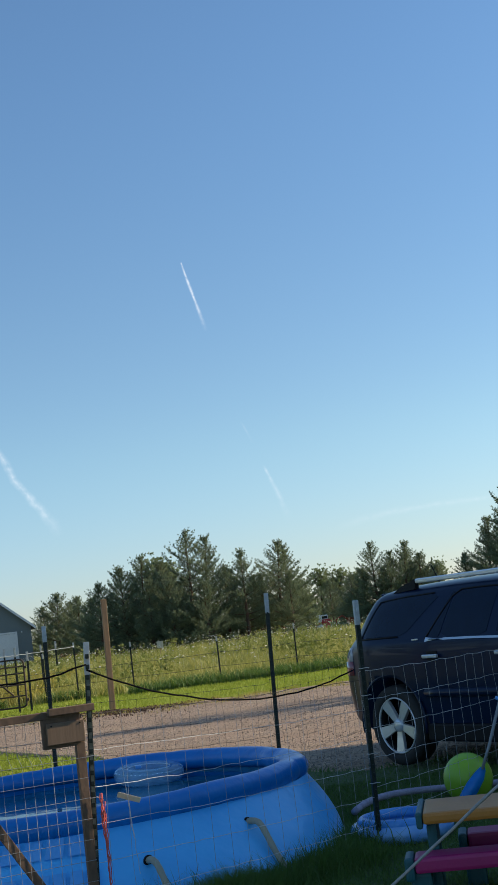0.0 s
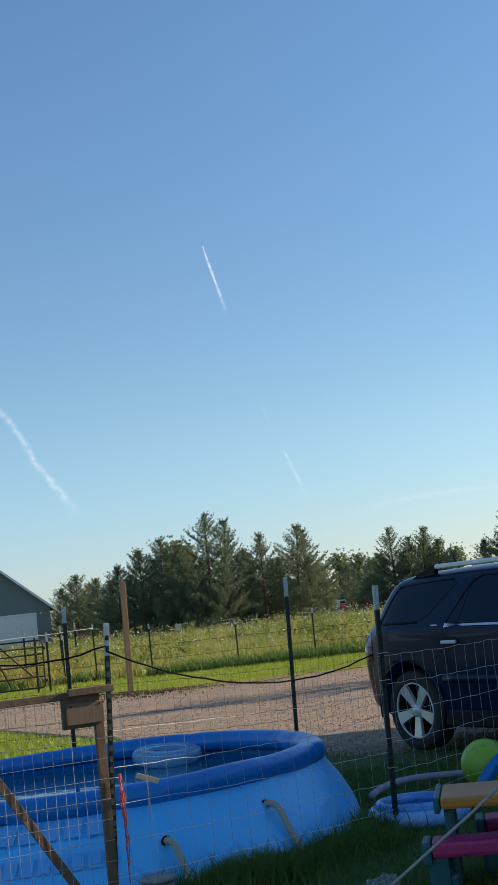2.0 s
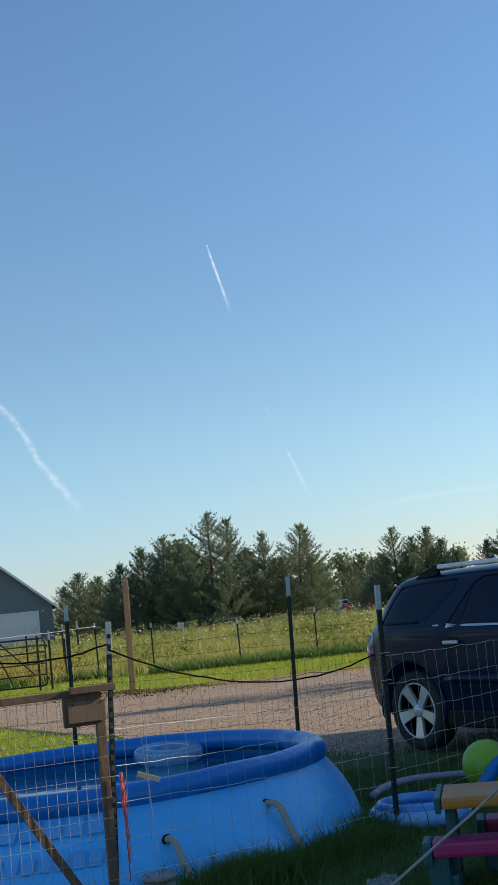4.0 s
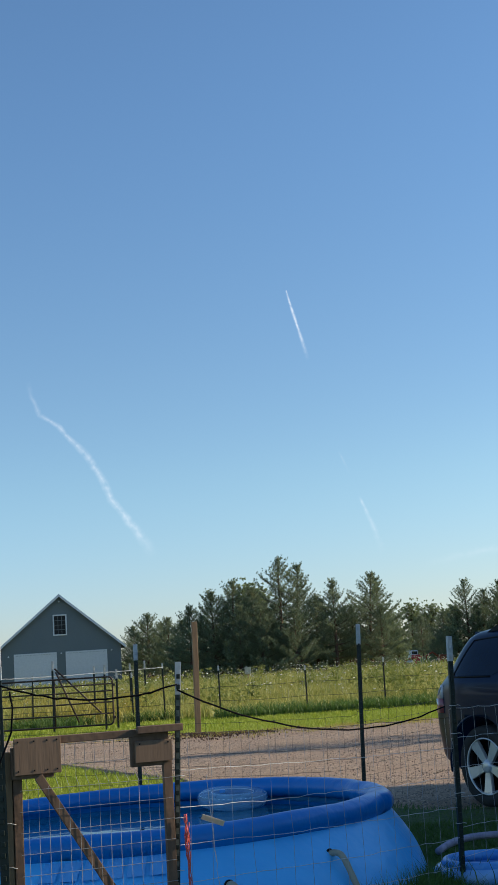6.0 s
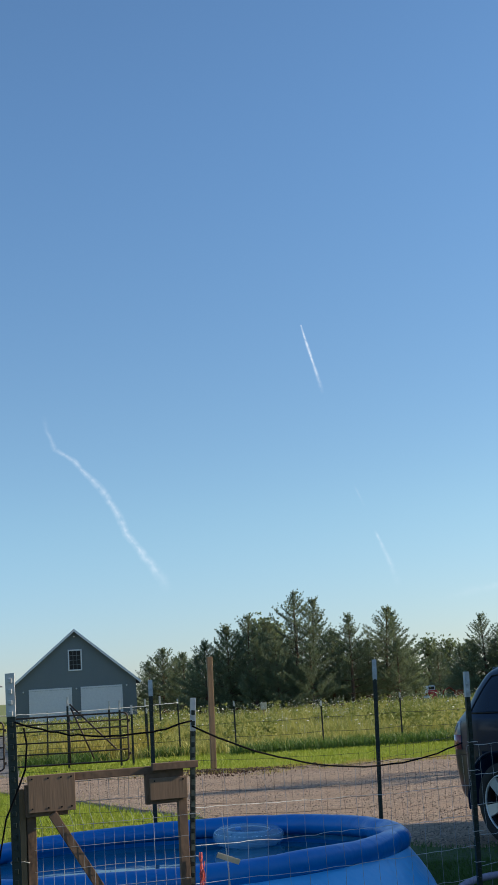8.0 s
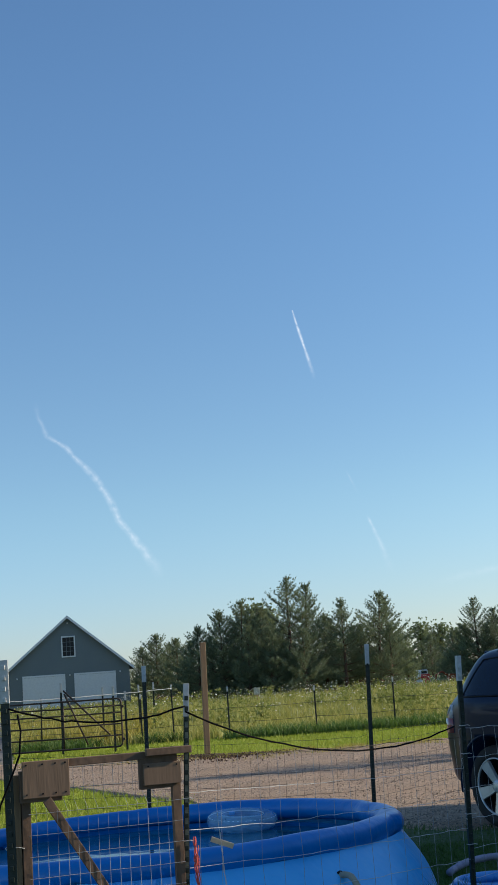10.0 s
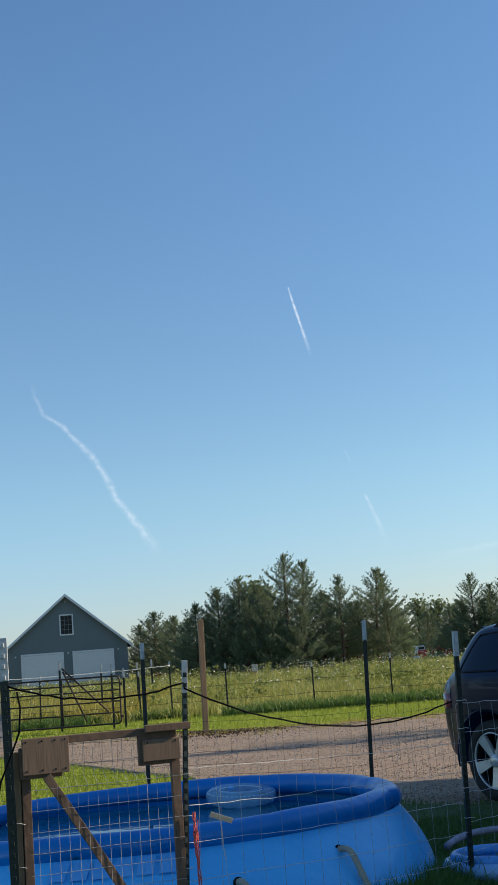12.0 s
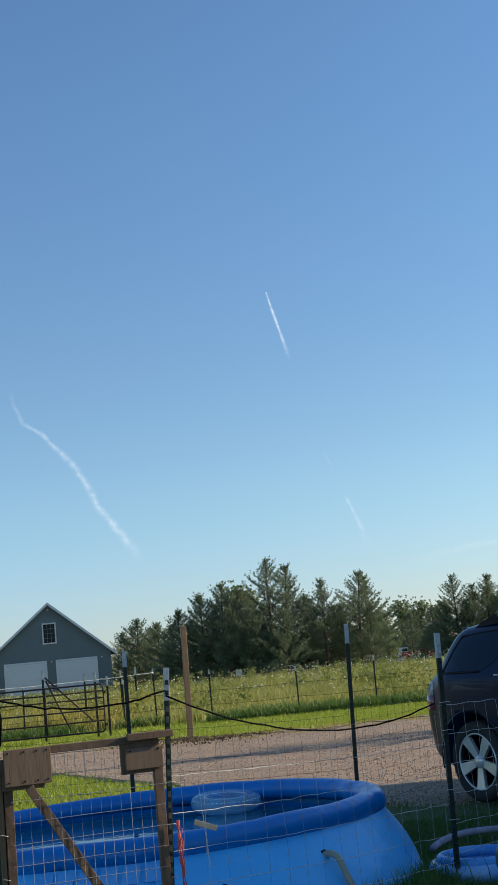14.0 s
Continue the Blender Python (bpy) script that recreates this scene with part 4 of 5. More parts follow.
def hose(angle, z, drop, run):
    a = angle
    out = Vector((math.cos(a), math.sin(a), 0))
    side = Vector((-out.y, out.x, 0))
    p = wall_place(a, z - 0.85 * near_lift(a))
    p.z = 0
    h = thing("pool_hose", Matrix.Translation((px, py, 0)), "bent grey beige filter hose coming out of the pool wall", "hose", "filter hoses of the pool")
    pts = [p + Vector((0, 0, z)), p + out * 0.06 + Vector((0, 0, z + 0.012)), p + out * 0.13 + side * run * 0.3 + Vector((0, 0, z - 0.015)), p + out * 0.23 + side * run * 0.7 + Vector((0, 0, z - drop * 0.5)), p + out * 0.34 + side * run + Vector((0, 0, max(0.02, z - drop)))]
    smooth = []
    for i in range(len(pts) - 1):
        for u in (0, 0.25, 0.5, 0.75):
            q = [pts[max(i - 1, 0)], pts[i], pts[i + 1], pts[min(i + 2, len(pts) - 1)]]
            smooth.append(0.5 * ((2 * q[1]) + (q[2] - q[0]) * u + (2 * q[0] - 5 * q[1] + 4 * q[2] - q[3]) * u * u + (3 * q[1] - q[0] - 3 * q[2] + q[3]) * u ** 3))
    tube("hose", smooth, [0.019 + 0.002 * (i % 2) for i in range(len(smooth))], M_HOSE, h, "", 10)
    ring = [p + out * 0.006 + 0.026 * (side * math.cos(t) + Vector((0, 0, 1)) * math.sin(t)) + Vector((0, 0, z)) for t in np.linspace(0, 2 * math.pi, 17)[:-1]]
    tube("collar", ring, 0.008, M_PLASTIC, h, "black collar", 6, True)


hose(-0.825, 0.33, 0.33, -0.02)
hose(-1.21, 0.27, 0.26, 0.03)

pump = thing("filter_pump", pose(-0.22, 7.18, 0.0, 0, 0, 20), "small grey filter pump in the grass by the pool", "pump")
v, f = lathe([(0.0, 0.0), (0.085, 0.0), (0.09, 0.02), (0.09, 0.12), (0.075, 0.14), (0.0, 0.142)], 24)
sheet("housing", v, f, M_PUMP, pump, "", True)
v, f = lathe([(0.0, 0.143), (0.098, 0.143), (0.10, 0.155), (0.098, 0.168), (0.0, 0.17)], 24)
sheet("lid", v, f, M_PUMP, pump, "ribbed grey lid", True)

ring = thing("swim_ring", pose(-0.17, 10.97, 0.392, 3, 2, 0), "clear blue inflatable swim ring floating in the pool", "swim ring")
v, f = lathe(ring_profile(0.228, 0.0, 0.073, 0.95, 14), 40, True)
sheet("tube", v, f, M_CLEAR, ring, "", True)
# thin pale rings painted in as highlights along the tube's edges
for rr in (0.285, 0.180):
    tube("edge_highlight", [(rr * math.cos(a), rr * math.sin(a), 0.034 if rr > 0.2 else 0.05) for a in np.linspace(0, 2 * math.pi, 49)[:-1]], 0.0045, M_EDGEGLINT, ring, "pale ring standing in for the edge highlight", 6, True)
part("valve", box((-0.11, -0.10, 0.06), (-0.06, -0.06, 0.085), 0.008), M_FLOATBLUE, ring, "blue valve patch")


# ---- wooden gate between two fence posts ----
def build_yard_gate():
    """Gate frame in its own plane: u along the gate, z up; the gate hangs between the two posts."""
    a, b = Vector((-1.182, 6.43, 0)), Vector((-0.372, 6.69, 0))
    way = (b - a).normalized()
    m = Matrix(((way.x, -way.y, 0, a.x), (way.y, way.x, 0, a.y), (0, 0, 1, 0), (0, 0, 0, 1)))
    g = thing("wooden_gate", m, "weathered home-made wooden gate with plywood corners and welded mesh", "gate")
    def plank(name, lo, hi, mat=M_LUMBER, turn=None, label=""):
        return part(name, box(lo, hi, 0.003, turn), mat, g, label)
    plank("top_rail", (0.20, -0.012, 1.205), (0.70, 0.026, 1.243))
    plank("rail_end", (0.63, -0.052, 1.222), (0.87, -0.013, 1.258))
    c = plank("corner_plate", (0.0, -0.032, 1.065), (0.235, -0.014, 1.245), M_OLDWOOD, None, "brown plywood corner plate")
    plank("corner_backing", (-0.012, -0.010, 1.045), (0.20, 0.026, 1.20))
    d = plank("corner_plate", (0.615, -0.032, 1.075), (0.812, -0.014, 1.183), M_OLDWOOD, None, "brown plywood corner plate")
    plank("corner_backing", (0.598, -0.010, 1.055), (0.80, 0.026, 1.222))
    plank("stile", (0.0, 0.028, 0.03), (0.045, 0.062, 1.05))
    plank("stile", (0.765, -0.012, 0.03), (0.812, 0.026, 1.074))
    plank("bottom_rail", (0.045, -0.010, 0.05), (0.764, 0.026, 0.095))
    p, q = Vector((0.115, 0, 1.055)), Vector((0.70, 0, 0.10))
    L, an = (q - p).length, math.atan2(q.z - p.z, q.x - p.x)
    brace = Matrix.Translation(p) @ Matrix.Rotation(-an, 4, "Y")
    plank("brace", (0, -0.055, -0.022), (L, -0.034, 0.022), M_LUMBER, brace, "diagonal brace")
    for x in (0.02, 0.10, 0.165, 0.215):
        for z in (1.085, 1.228):
            part("screw", box((x - 0.004, -0.0345, z - 0.004), (x + 0.004, -0.0325, z + 0.004), 0.001), M_PLASTIC, c)
    for x in (0.64, 0.79):
        part("screw", box((x - 0.004, -0.0345, 1.166), (x + 0.004, -0.0325, 1.174), 0.001), M_PLASTIC, d)
    u = 0.06
    while u < 0.765:
        tube("mesh_wire", [(u, (-0.066 if z < 1.03 else 0.03) + 0.004 * noise.noise((u * 9, z * 5, 0)), z) for z in (0.06, 0.2, 0.4, 0.6, 0.8, 1.0, 1.04, 1.12, 1.215)], 0.0012, M_MESH, g, "", 4)
        u += 0.0508
    z = 0.08
    while z < 1.22:
        tube("mesh_wire", [(x, (-0.069 if z < 1.03 else 0.033) + 0.004 * noise.noise((x * 5, z * 9, 2)), z + 0.003 * noise.noise((x * 7, z, 5))) for x in np.linspace(0.02, 0.80, 9)], 0.0012, M_MESH, g, "", 4)
        z += 0.1016
    post = thing("gate_post_board", pose(-1.245, 6.475, 0, 0, 0, 8), "pale weathered wooden board wired to the steel post", "board")
    part("board", box((-0.004, -0.02, 0), (0.046, 0.02, 1.18), 0.004), M_NEWWOOD, post)
    for z in (0.62, 0.44, 0.83):
        loop = [(0.02 + 0.055 * math.cos(t), 0.035 * math.sin(t), z + 0.006 * math.sin(3 * t)) for t in np.linspace(0, 2 * math.pi, 15)[:-1]]
        tube("tie_wire", loop, 0.002, M_WIRE, post, "bright tie wire", 5, True)


build_yard_gate()


def hanging(name, a, b, sag, r, mat, label, category, n=26, jitter=0.0):
    a, b = Vector(a), Vector(b)
    pts = [a + (b - a) * (i / n) - Vector((0, 0, 4 * sag * (i / n) * (1 - i / n))) + Vector((0, 0, jitter * noise.noise((i * 0.7, a.x, 1)))) for i in range(n + 1)]
    ob = tube(name, pts, r, mat, None, "", 7)
    return tagged(ob, label, category)


hanging("black_cable", (N_POST[0] + 0.075, N_POST[1] - 0.02, 1.43), (R_POST[0] - 0.03, R_POST[1] - 0.02, 1.17), 0.178, 0.005, M_CABLE, "slack black cable slung between the fence posts", "cable", jitter=0.01)
hanging("black_cable", (L_POST[0], L_POST[1] - 0.03, 1.51), (N_POST[0] + 0.075, N_POST[1] - 0.03, 1.46), 0.075, 0.005, M_CABLE, "slack black cable slung over the wooden gate", "cable", jitter=0.008)
coil = [(L_POST[0] + 0.045, 6.37, 1.48), (L_POST[0] + 0.06, 6.36, 1.40), (L_POST[0] + 0.05, 6.36, 1.28), (L_POST[0] + 0.0, 6.36, 1.16), (L_POST[0] - 0.05, 6.36, 1.05), (L_POST[0] - 0.09, 6.36, 0.85), (L_POST[0] - 0.08, 6.37, 0.5), (L_POST[0] - 0.1, 6.36, 0.06)]
tagged(tube("hanging_cable", coil, 0.005, M_CABLE, None, "", 7), "black cable end hanging down the steel post", "cable")

twine = [(N_POST[0] + 0.088 + 0.004 * noise.noise((i * 0.7, 1, 0)), N_POST[1] - 0.03, 0.80 - i * 0.022) for i in range(26)]
tw = tagged(tube("red_twine", twine, 0.004, M_RED, None, "", 6), "frayed red twine hanging on the fence post", "twine")
for q in range(5):
    loop = [(N_POST[0] + 0.088 + 0.014 * noise.noise((i * 0.5, q * 3.1, 4)) + 0.004 * q - 0.008, N_POST[1] - 0.034 - 0.004 * q, 0.80 - i * 0.021 - 0.01 * q) for i in range(9 + 3 * q)]
    tube("loose_strand", loop, 0.003, M_RED, tw, "", 5)
knot = [(N_POST[0] + 0.088 + 0.012 * math.cos(i * 1.3), N_POST[1] - 0.03 + 0.010 * math.sin(i * 1.3), 0.66 + 0.003 * i) for i in range(14)]
tube("knot", knot, 0.005, M_RED, tw, "", 5)

for bx, by, lean_x, zs in ((*N_POST, 0.054, (0.30, 0.52, 0.78, 0.99)), (*R_POST, 0.033, (0.42, 0.61, 0.99, 1.17))):
    for z in zs:
        cx = bx + lean_x * z
        loop = [(cx - 0.034, by - 0.010, z + 0.003), (cx - 0.02, by - 0.022, z), (cx + 0.02, by - 0.022, z + 0.003), (cx + 0.036, by - 0.012, z - 0.002)]
        tagged(tube("post_clip", loop, 0.0022, M_CLIP, None, "", 5), "bright bent wire clip tying the fence to the post", "wire clip", "fence clips")
for q, (x, z1) in enumerate(((-0.235, 0.98), (-0.222, 0.80))):
    pts = [(x + 0.006 * noise.noise((i * 0.6, q * 5, 1)) + 0.002 * i, 6.78, z1 - 0.034 * i) for i in range(14)]
    tagged(tube("loose_string", pts, 0.0018, M_CLIP, None, "", 4), "thin pale string hanging from the wire fence", "string", "hanging strings")
tag = tagged(part("plastic_strip", box((-0.065, -0.0015, -0.014), (0.065, 0.0015, 0.014), 0.001), M_TAG), "cream plastic strip caught on the wire fence", "plastic strip")
tag.matrix_world = pose(-0.215, 6.80, 0.745, 10, 22, 20)


# ---- field gate, far fence and wooden post ----
def tube_gate(m, width, label):
    g = thing("field_gate", m, label, "gate", "tubular field gates")
    r, h0, h1, c = 0.021, 0.14, 1.24, 0.10
    loop = []
    for cx, cz, t0 in ((width - c, h1 - c, 0), (c, h1 - c, 90), (c, h0 + c, 180), (width - c, h0 + c, 270)):
        loop += [(cx + c * math.cos(radians(t0 + k * 22.5)), 0, cz + c * math.sin(radians(t0 + k * 22.5))) for k in range(5)]
    tube("outer_frame", loop, r, M_TUBE, g, "", 8, True)
    for z in (0.40, 0.66, 0.92, 1.08):
        tube("bar", [(r, 0, z), (width / 2, 0, z - 0.008), (width - r, 0, z)], r * 0.85, M_TUBE, g, "", 8)
    tube("upright", [(width * 0.5, -0.03, h0 + r), (width * 0.5, -0.03, h1 - r)], r * 0.75, M_TUBE, g, "", 6)
    for z in (0.3, 1.05):
        part("hinge", box((width - 0.01, -0.03, z - 0.03), (width + 0.06, 0.03, z + 0.03), 0.008), M_TUBE, g)
    for k in range(1, int(width / 0.1)):
        tube("mesh_wire", [(k * 0.1, 0.025, h0 + 0.02), (k * 0.1, 0.025, h1 - 0.3)], 0.002, M_WIREDARK, g, "", 4)
    return g


tube_gate(pose(-5.86, 30.0, 0.0, 0, 0, 0), 2.72, "dark rusty tubular metal field gate, closed")
tube_gate(pose(-8.75, 29.9, -0.05, 0, 0, 0), 2.72, "second dark tubular metal field gate beside it, closed")

FAR = [(-7.9, 32.6, 1.4), (-5.5, 32.8, 1.35), (-2.95, 33, 1.27), (-2.13, 33, 1.46), (-0.70, 33, 1.31), (1.55, 33, 1.19), (3.57, 33, 1.27), (5.7, 33, 1.25), (8.0, 33, 1.25)]
for x, y, h in FAR:
    t_post(x, y, h, 0.13, (0, random.uniform(-1.5, 1.5)), "thin dark steel post with pale tip in tall grass", group="far fence posts", width=0.04)
for z in (0.42, 0.78):
    for a, b in zip(FAR, FAR[1:]):
        hanging("fence_wire", (a[0], a[1] - 0.03, z), (b[0], b[1] - 0.03, z), 0.03, 0.005, M_WIREDARK, "dark fence wire along the meadow edge", "fence wire", 8)
for x, h, y in ((-3.32, 1.52, 30.0), (-3.05, 1.40, 30.1), (-4.60, 1.68, 30.4), (-4.28, 1.5, 36), (-3.35, 1.5, 37), (-3.0, 1.55, 38)):
    t_post(x, y, h, 0.22, (0, 0), "slim dark post with a white tip beside the field gate", group="gate posts", width=0.05)
for a, b in (((-4.55, 30.42, 1.50), (-3.48, 30.5, 0.40)), ((-4.53, 30.44, 1.42), (-4.03, 30.6, 0.2))):
    tagged(tube("brace_pole", [a, b], 0.022, M_TUBE, None, "", 7), "dark slanting brace pole behind the field gate", "brace pole", "brace poles")
beads = hanging("electric_rope", (-7.5, 30.15, 1.36), (-2.13, 32.9, 1.36), 0.05, 0.009, M_WIRE, "pale twisted fence rope above the field gate", "fence rope", 90, 0.012)

post = thing("wooden_post", pose(-1.04, 26.4, 0, 0, -0.4, 12), "tall tan squared wooden post standing at the gravel edge", "post")
bm = box((-0.055, -0.055, -0.1), (0.055, 0.055, 2.30), 0.008)
for vert in bm.verts:
    vert.co.x += 0.02 * vert.co.z + 0.006 * math.sin(vert.co.z * 4)
part("timber", bm, M_NEWWOOD, post)

sign = thing("survey_stake", pose(0.12, 62, -0.38, 0, 0, 6), "small pale board on a stake among the weeds", "board")
part("board", box((-0.15, -0.02, 0.95), (0.15, 0.02, 1.28), 0.01), M_TAG, sign)
part("stake", box((-0.03, 0.021, 0), (0.03, 0.06, 1.0), 0.005), M_NEWWOOD, sign)


# ---- small house beyond the gate ----
def build_cottage():
    g = thing("cottage", pose(-18.5, 70, 0, 0, 0, 0), "cream house with a grey shingled roof beyond the gates", "house")
    part("wall", box((-9, 0, 0), (2.35, 8, 2.75), 0.01), M_CREAM, g)
    v = [(-9.4, -0.5, 2.62), (2.75, -0.5, 2.62), (2.75, 8.5, 2.62), (-9.4, 8.5, 2.62), (-9.4, 4, 4.4), (-0.5, 4, 4.4)]
    sheet("roof", v, [(0, 1, 5, 4), (1, 2, 5), (2, 3, 4, 5), (3, 0, 4), (0, 3, 2, 1)], M_SHINGLE, g, "grey shingled roof")
    part("gutter", box((-9.4, -0.62, 2.55), (2.80, -0.505, 2.70), 0.02), M_TRIM, g, "white gutter")
    part("downpipe", box((2.36, -0.1, 0), (2.46, 0.0, 2.6), 0.02), M_TRIM, g, "white downpipe")


build_cottage()


# ---- machines beyond the meadow ----
M_MACHRED = material("red_machine_paint", (0.42, 0.03, 0.03), 0.45, other=(0.30, 0.02, 0.02), bump=0.05)
M_MACHWHITE = material("white_machine_paint", (0.7, 0.7, 0.7), 0.45, bump=0.05)
M_MACHORANGE = material("rusty_orange_paint", (0.38, 0.09, 0.03), 0.6, other=(0.25, 0.06, 0.03), bump=0.1)


def build_loader():
    g = thing("skid_loader", pose(15.6, 118, -1.0, 0, 0, 25) @ Matrix.Diagonal((0.8, 0.8, 1.0, 1)), "small red and white skid loader parked in the weeds", "loader")
    part("chassis", box((-0.55, -0.9, 0.25), (0.55, 0.9, 0.95), 0.08), M_MACHWHITE, g)
    part("cab", box((-0.5, -0.45, 0.95), (0.5, 0.6, 1.85), 0.08), M_MACHWHITE, g)
    part("cab_window", box((-0.38, -0.475, 1.5), (0.38, -0.452, 1.76), 0.01), M_GLASS, g)
    part("engine_cover", box((-0.46, -0.96, 0.6), (0.46, -0.46, 1.46), 0.04), M_MACHRED, g, "red engine cover")
    for s in (-1, 1):
        tube("lift_arm", [(s * 0.62, -0.9, 1.2), (s * 0.62, 0.5, 1.0), (s * 0.62, 1.2, 0.35)], 0.09, M_MACHRED, g, "red lift arm", 6)
        for y in (-0.5, 0.5):
            v, f = lathe([(0.0, -0.12), (0.3, -0.12), (0.36, -0.08), (0.36, 0.08), (0.3, 0.12), (0, 0.12)], 20)
            sheet("wheel", [(s * 0.7 + c, y + a, 0.36 + b) for a, b, c in v], f, M_RUBBER, g)
    part("bucket", box((-0.8, 1.15, 0.05), (0.8, 1.6, 0.5), 0.06), M_MACHRED, g)


def build_digger():
    g = thing("digger", pose(18.3, 121, -1.0, 0, 0, 0), "rusty orange digger with a bent arm, parked", "digger")
    part("body", box((0.1, -0.6, 0.4), (1.4, 0.6, 1.3), 0.1), M_MACHORANGE, g)
    part("track", box((0.0, -0.7, 0.0), (1.5, -0.3, 0.38), 0.1), M_RUBBER, g)
    part("track", box((0.0, 0.3, 0.0), (1.5, 0.7, 0.38), 0.1), M_RUBBER, g)
    tube("arm", [(0.2, 0, 1.1), (-0.4, 0, 1.55), (-1.0, 0, 1.25), (-1.05, 0, 0.5)], [0.11, 0.1, 0.09, 0.06], M_MACHORANGE, g, "", 6)


build_loader()
build_digger()


# ---- toys and picnic table ----
M_TEAL = material("teal_plastic", (0.012, 0.10, 0.115), 0.45, other=(0.01, 0.075, 0.09), scale=3, bump=0.06)
M_ORANGE = material("orange_plastic", (0.55, 0.22, 0.03), 0.45, other=(0.42, 0.16, 0.03), scale=3, bump=0.06)
M_PINK = material("magenta_plastic", (0.42, 0.02, 0.14), 0.45, other=(0.32, 0.015, 0.11), scale=3, bump=0.06)
M_LIME = material("lime_rubber", (0.34, 0.55, 0.03), 0.4, other=(0.26, 0.46, 0.03), scale=4, bump=0.05)
M_LILAC = material("lilac_foam", (0.50, 0.45, 0.55), 0.8, other=(0.28, 0.24, 0.32), scale=12, fine=80, bump=0.3)
M_ROPE = material("pale_rope", (0.42, 0.39, 0.36), 0.8, other=(0.30, 0.27, 0.25), scale=20, fine=150, bump=0.4)


def build_picnic_table():
    g = thing("picnic_table", pose(1.24, 6.6, -0.008, 0, 0, -14), "child's plastic picnic table with orange top and magenta benches", "picnic table")
    t = part("tabletop", box((0.035, 0.0, 0.445), (1.05, 0.46, 0.505), 0.018), M_ORANGE, g, "faded orange tabletop")
    part("table_cap", box((0.0, -0.006, 0.425), (0.034, 0.466, 0.512), 0.016), M_TEAL, g, "teal end cap")
    for x, y in ((-0.03, -0.10), (0.24, 0.44)):
        part("bench", box((x, y, 0.225), (1.05, y + 0.20, 0.305), 0.02), M_PINK, g, "magenta bench")
        part("bench_cap", box((x - 0.05, y - 0.006, 0.19), (x - 0.001, y + 0.206, 0.308), 0.018), M_TEAL, g, "teal bench cap")
        part("leg", box((x - 0.03, y + 0.04, -0.06), (x + 0.08, y + 0.16, 0.224), 0.02), M_TEAL, g)
    part("trestle", box((0.045, 0.08, 0.02), (0.10, 0.38, 0.44), 0.02), M_TEAL, g)
    part("foot_bar", box((0.03, -0.035, 0.06), (0.09, 0.5, 0.13), 0.02), M_TEAL, g)


build_picnic_table()

ball = thing("play_ball", pose(2.265, 9.72, 0.186, 20, 35, 0), "lime green rubber play ball resting on the grass", "ball")
bm = bmesh.new()
bmesh.ops.create_uvsphere(bm, u_segments=40, v_segments=24, radius=0.189)
for vert in bm.verts:
    vert.co *= 1 - 0.012 * max(0.0, math.cos(4 * math.atan2(vert.co.y, vert.co.x))) ** 12
part("shell", bm, M_LIME, ball, "", True)

shovel = thing("toy_shovel", pose(2.11, 9.42, 0.0, 0, 0, 0), "blue plastic toy shovel leaning by the ball", "shovel")
v = []
outline = [(0.0, 0.005), (0.05, 0.04), (0.066, 0.12), (0.062, 0.20), (0.04, 0.26), (0.018, 0.29)]
for y in (0.0, 0.012):
    for sgn in (1, -1):
        v += [(sgn * a + 0.80 * b - 0.02, y + 0.02 * (1 - (a / 0.066) ** 2) - 0.02 + 0.1 * b, b) for a, b in outline]
k = len(outline)
f = []
for i in range(k - 1):
    f += [(i, i + 1, k + i + 1, k + i), (2 * k + i, 3 * k + i, 3 * k + i + 1, 2 * k + i + 1), (i, 2 * k + i, 2 * k + i + 1, i + 1), (k + i, k + i + 1, 3 * k + i + 1, 3 * k + i)]
sheet("blade", v, f, M_RIM, shovel, "bright blue blade", True)
tube("handle", [(0.205, 0.02, 0.275), (0.29, 0.03, 0.45), (0.42, 0.05, 0.76)], 0.012, M_PUMP, shovel, "grey blue handle", 8)
tube("grip", [(0.39, 0.05, 0.78), (0.46, 0.05, 0.74)], 0.014, M_FLOATBLUE, shovel, "", 8)

kiddie = thing("paddling_ring", pose(1.53, 8.72, 0.0, 0, 0, 0), "small blue and clear inflatable paddling ring on the grass", "paddling pool")
v, f = lathe(ring_profile(0.29, 0.062, 0.068, 0.9, 14), 40, True)
sheet("lower_tube", v, f, M_PALEBLUE, kiddie, "", True)
v, f = lathe(ring_profile(0.255, 0.125, 0.042, 0.9, 12), 40, True)
sheet("upper_tube", v, f, M_FLOATBLUE, kiddie, "bright blue upper tube", True)
v, f = lathe([(0.0, 0.01), (0.24, 0.012), (0.27, 0.05)], 32)
sheet("floor_sheet", v, f, M_FLOATBLUE, kiddie, "", True)

arc = [(1.33, 9.50), (1.50, 9.80), (1.74, 10.03), (2.02, 10.14), (2.30, 10.12), (2.55, 9.98), (2.72, 9.75)]
pts = []
for i in range(len(arc) - 1):
    for u in (0, 0.33, 0.66):
        q = [Vector(arc[max(i - 1, 0)]), Vector(arc[i]), Vector(arc[i + 1]), Vector(arc[min(i + 2, len(arc) - 1)])]
        w = 0.5 * ((2 * q[1]) + (q[2] - q[0]) * u + (2 * q[0] - 5 * q[1] + 4 * q[2] - q[3]) * u * u + (3 * q[1] - q[0] - 3 * q[2] + q[3]) * u ** 3)
        pts.append((w.x, w.y, 0.085 + 0.015 * math.sin(len(pts) * 0.4)))
tagged(tube("pool_noodle", pts, 0.027, M_LILAC, None, "", 10), "faded lilac foam noodle curved over the grass", "pool noodle")

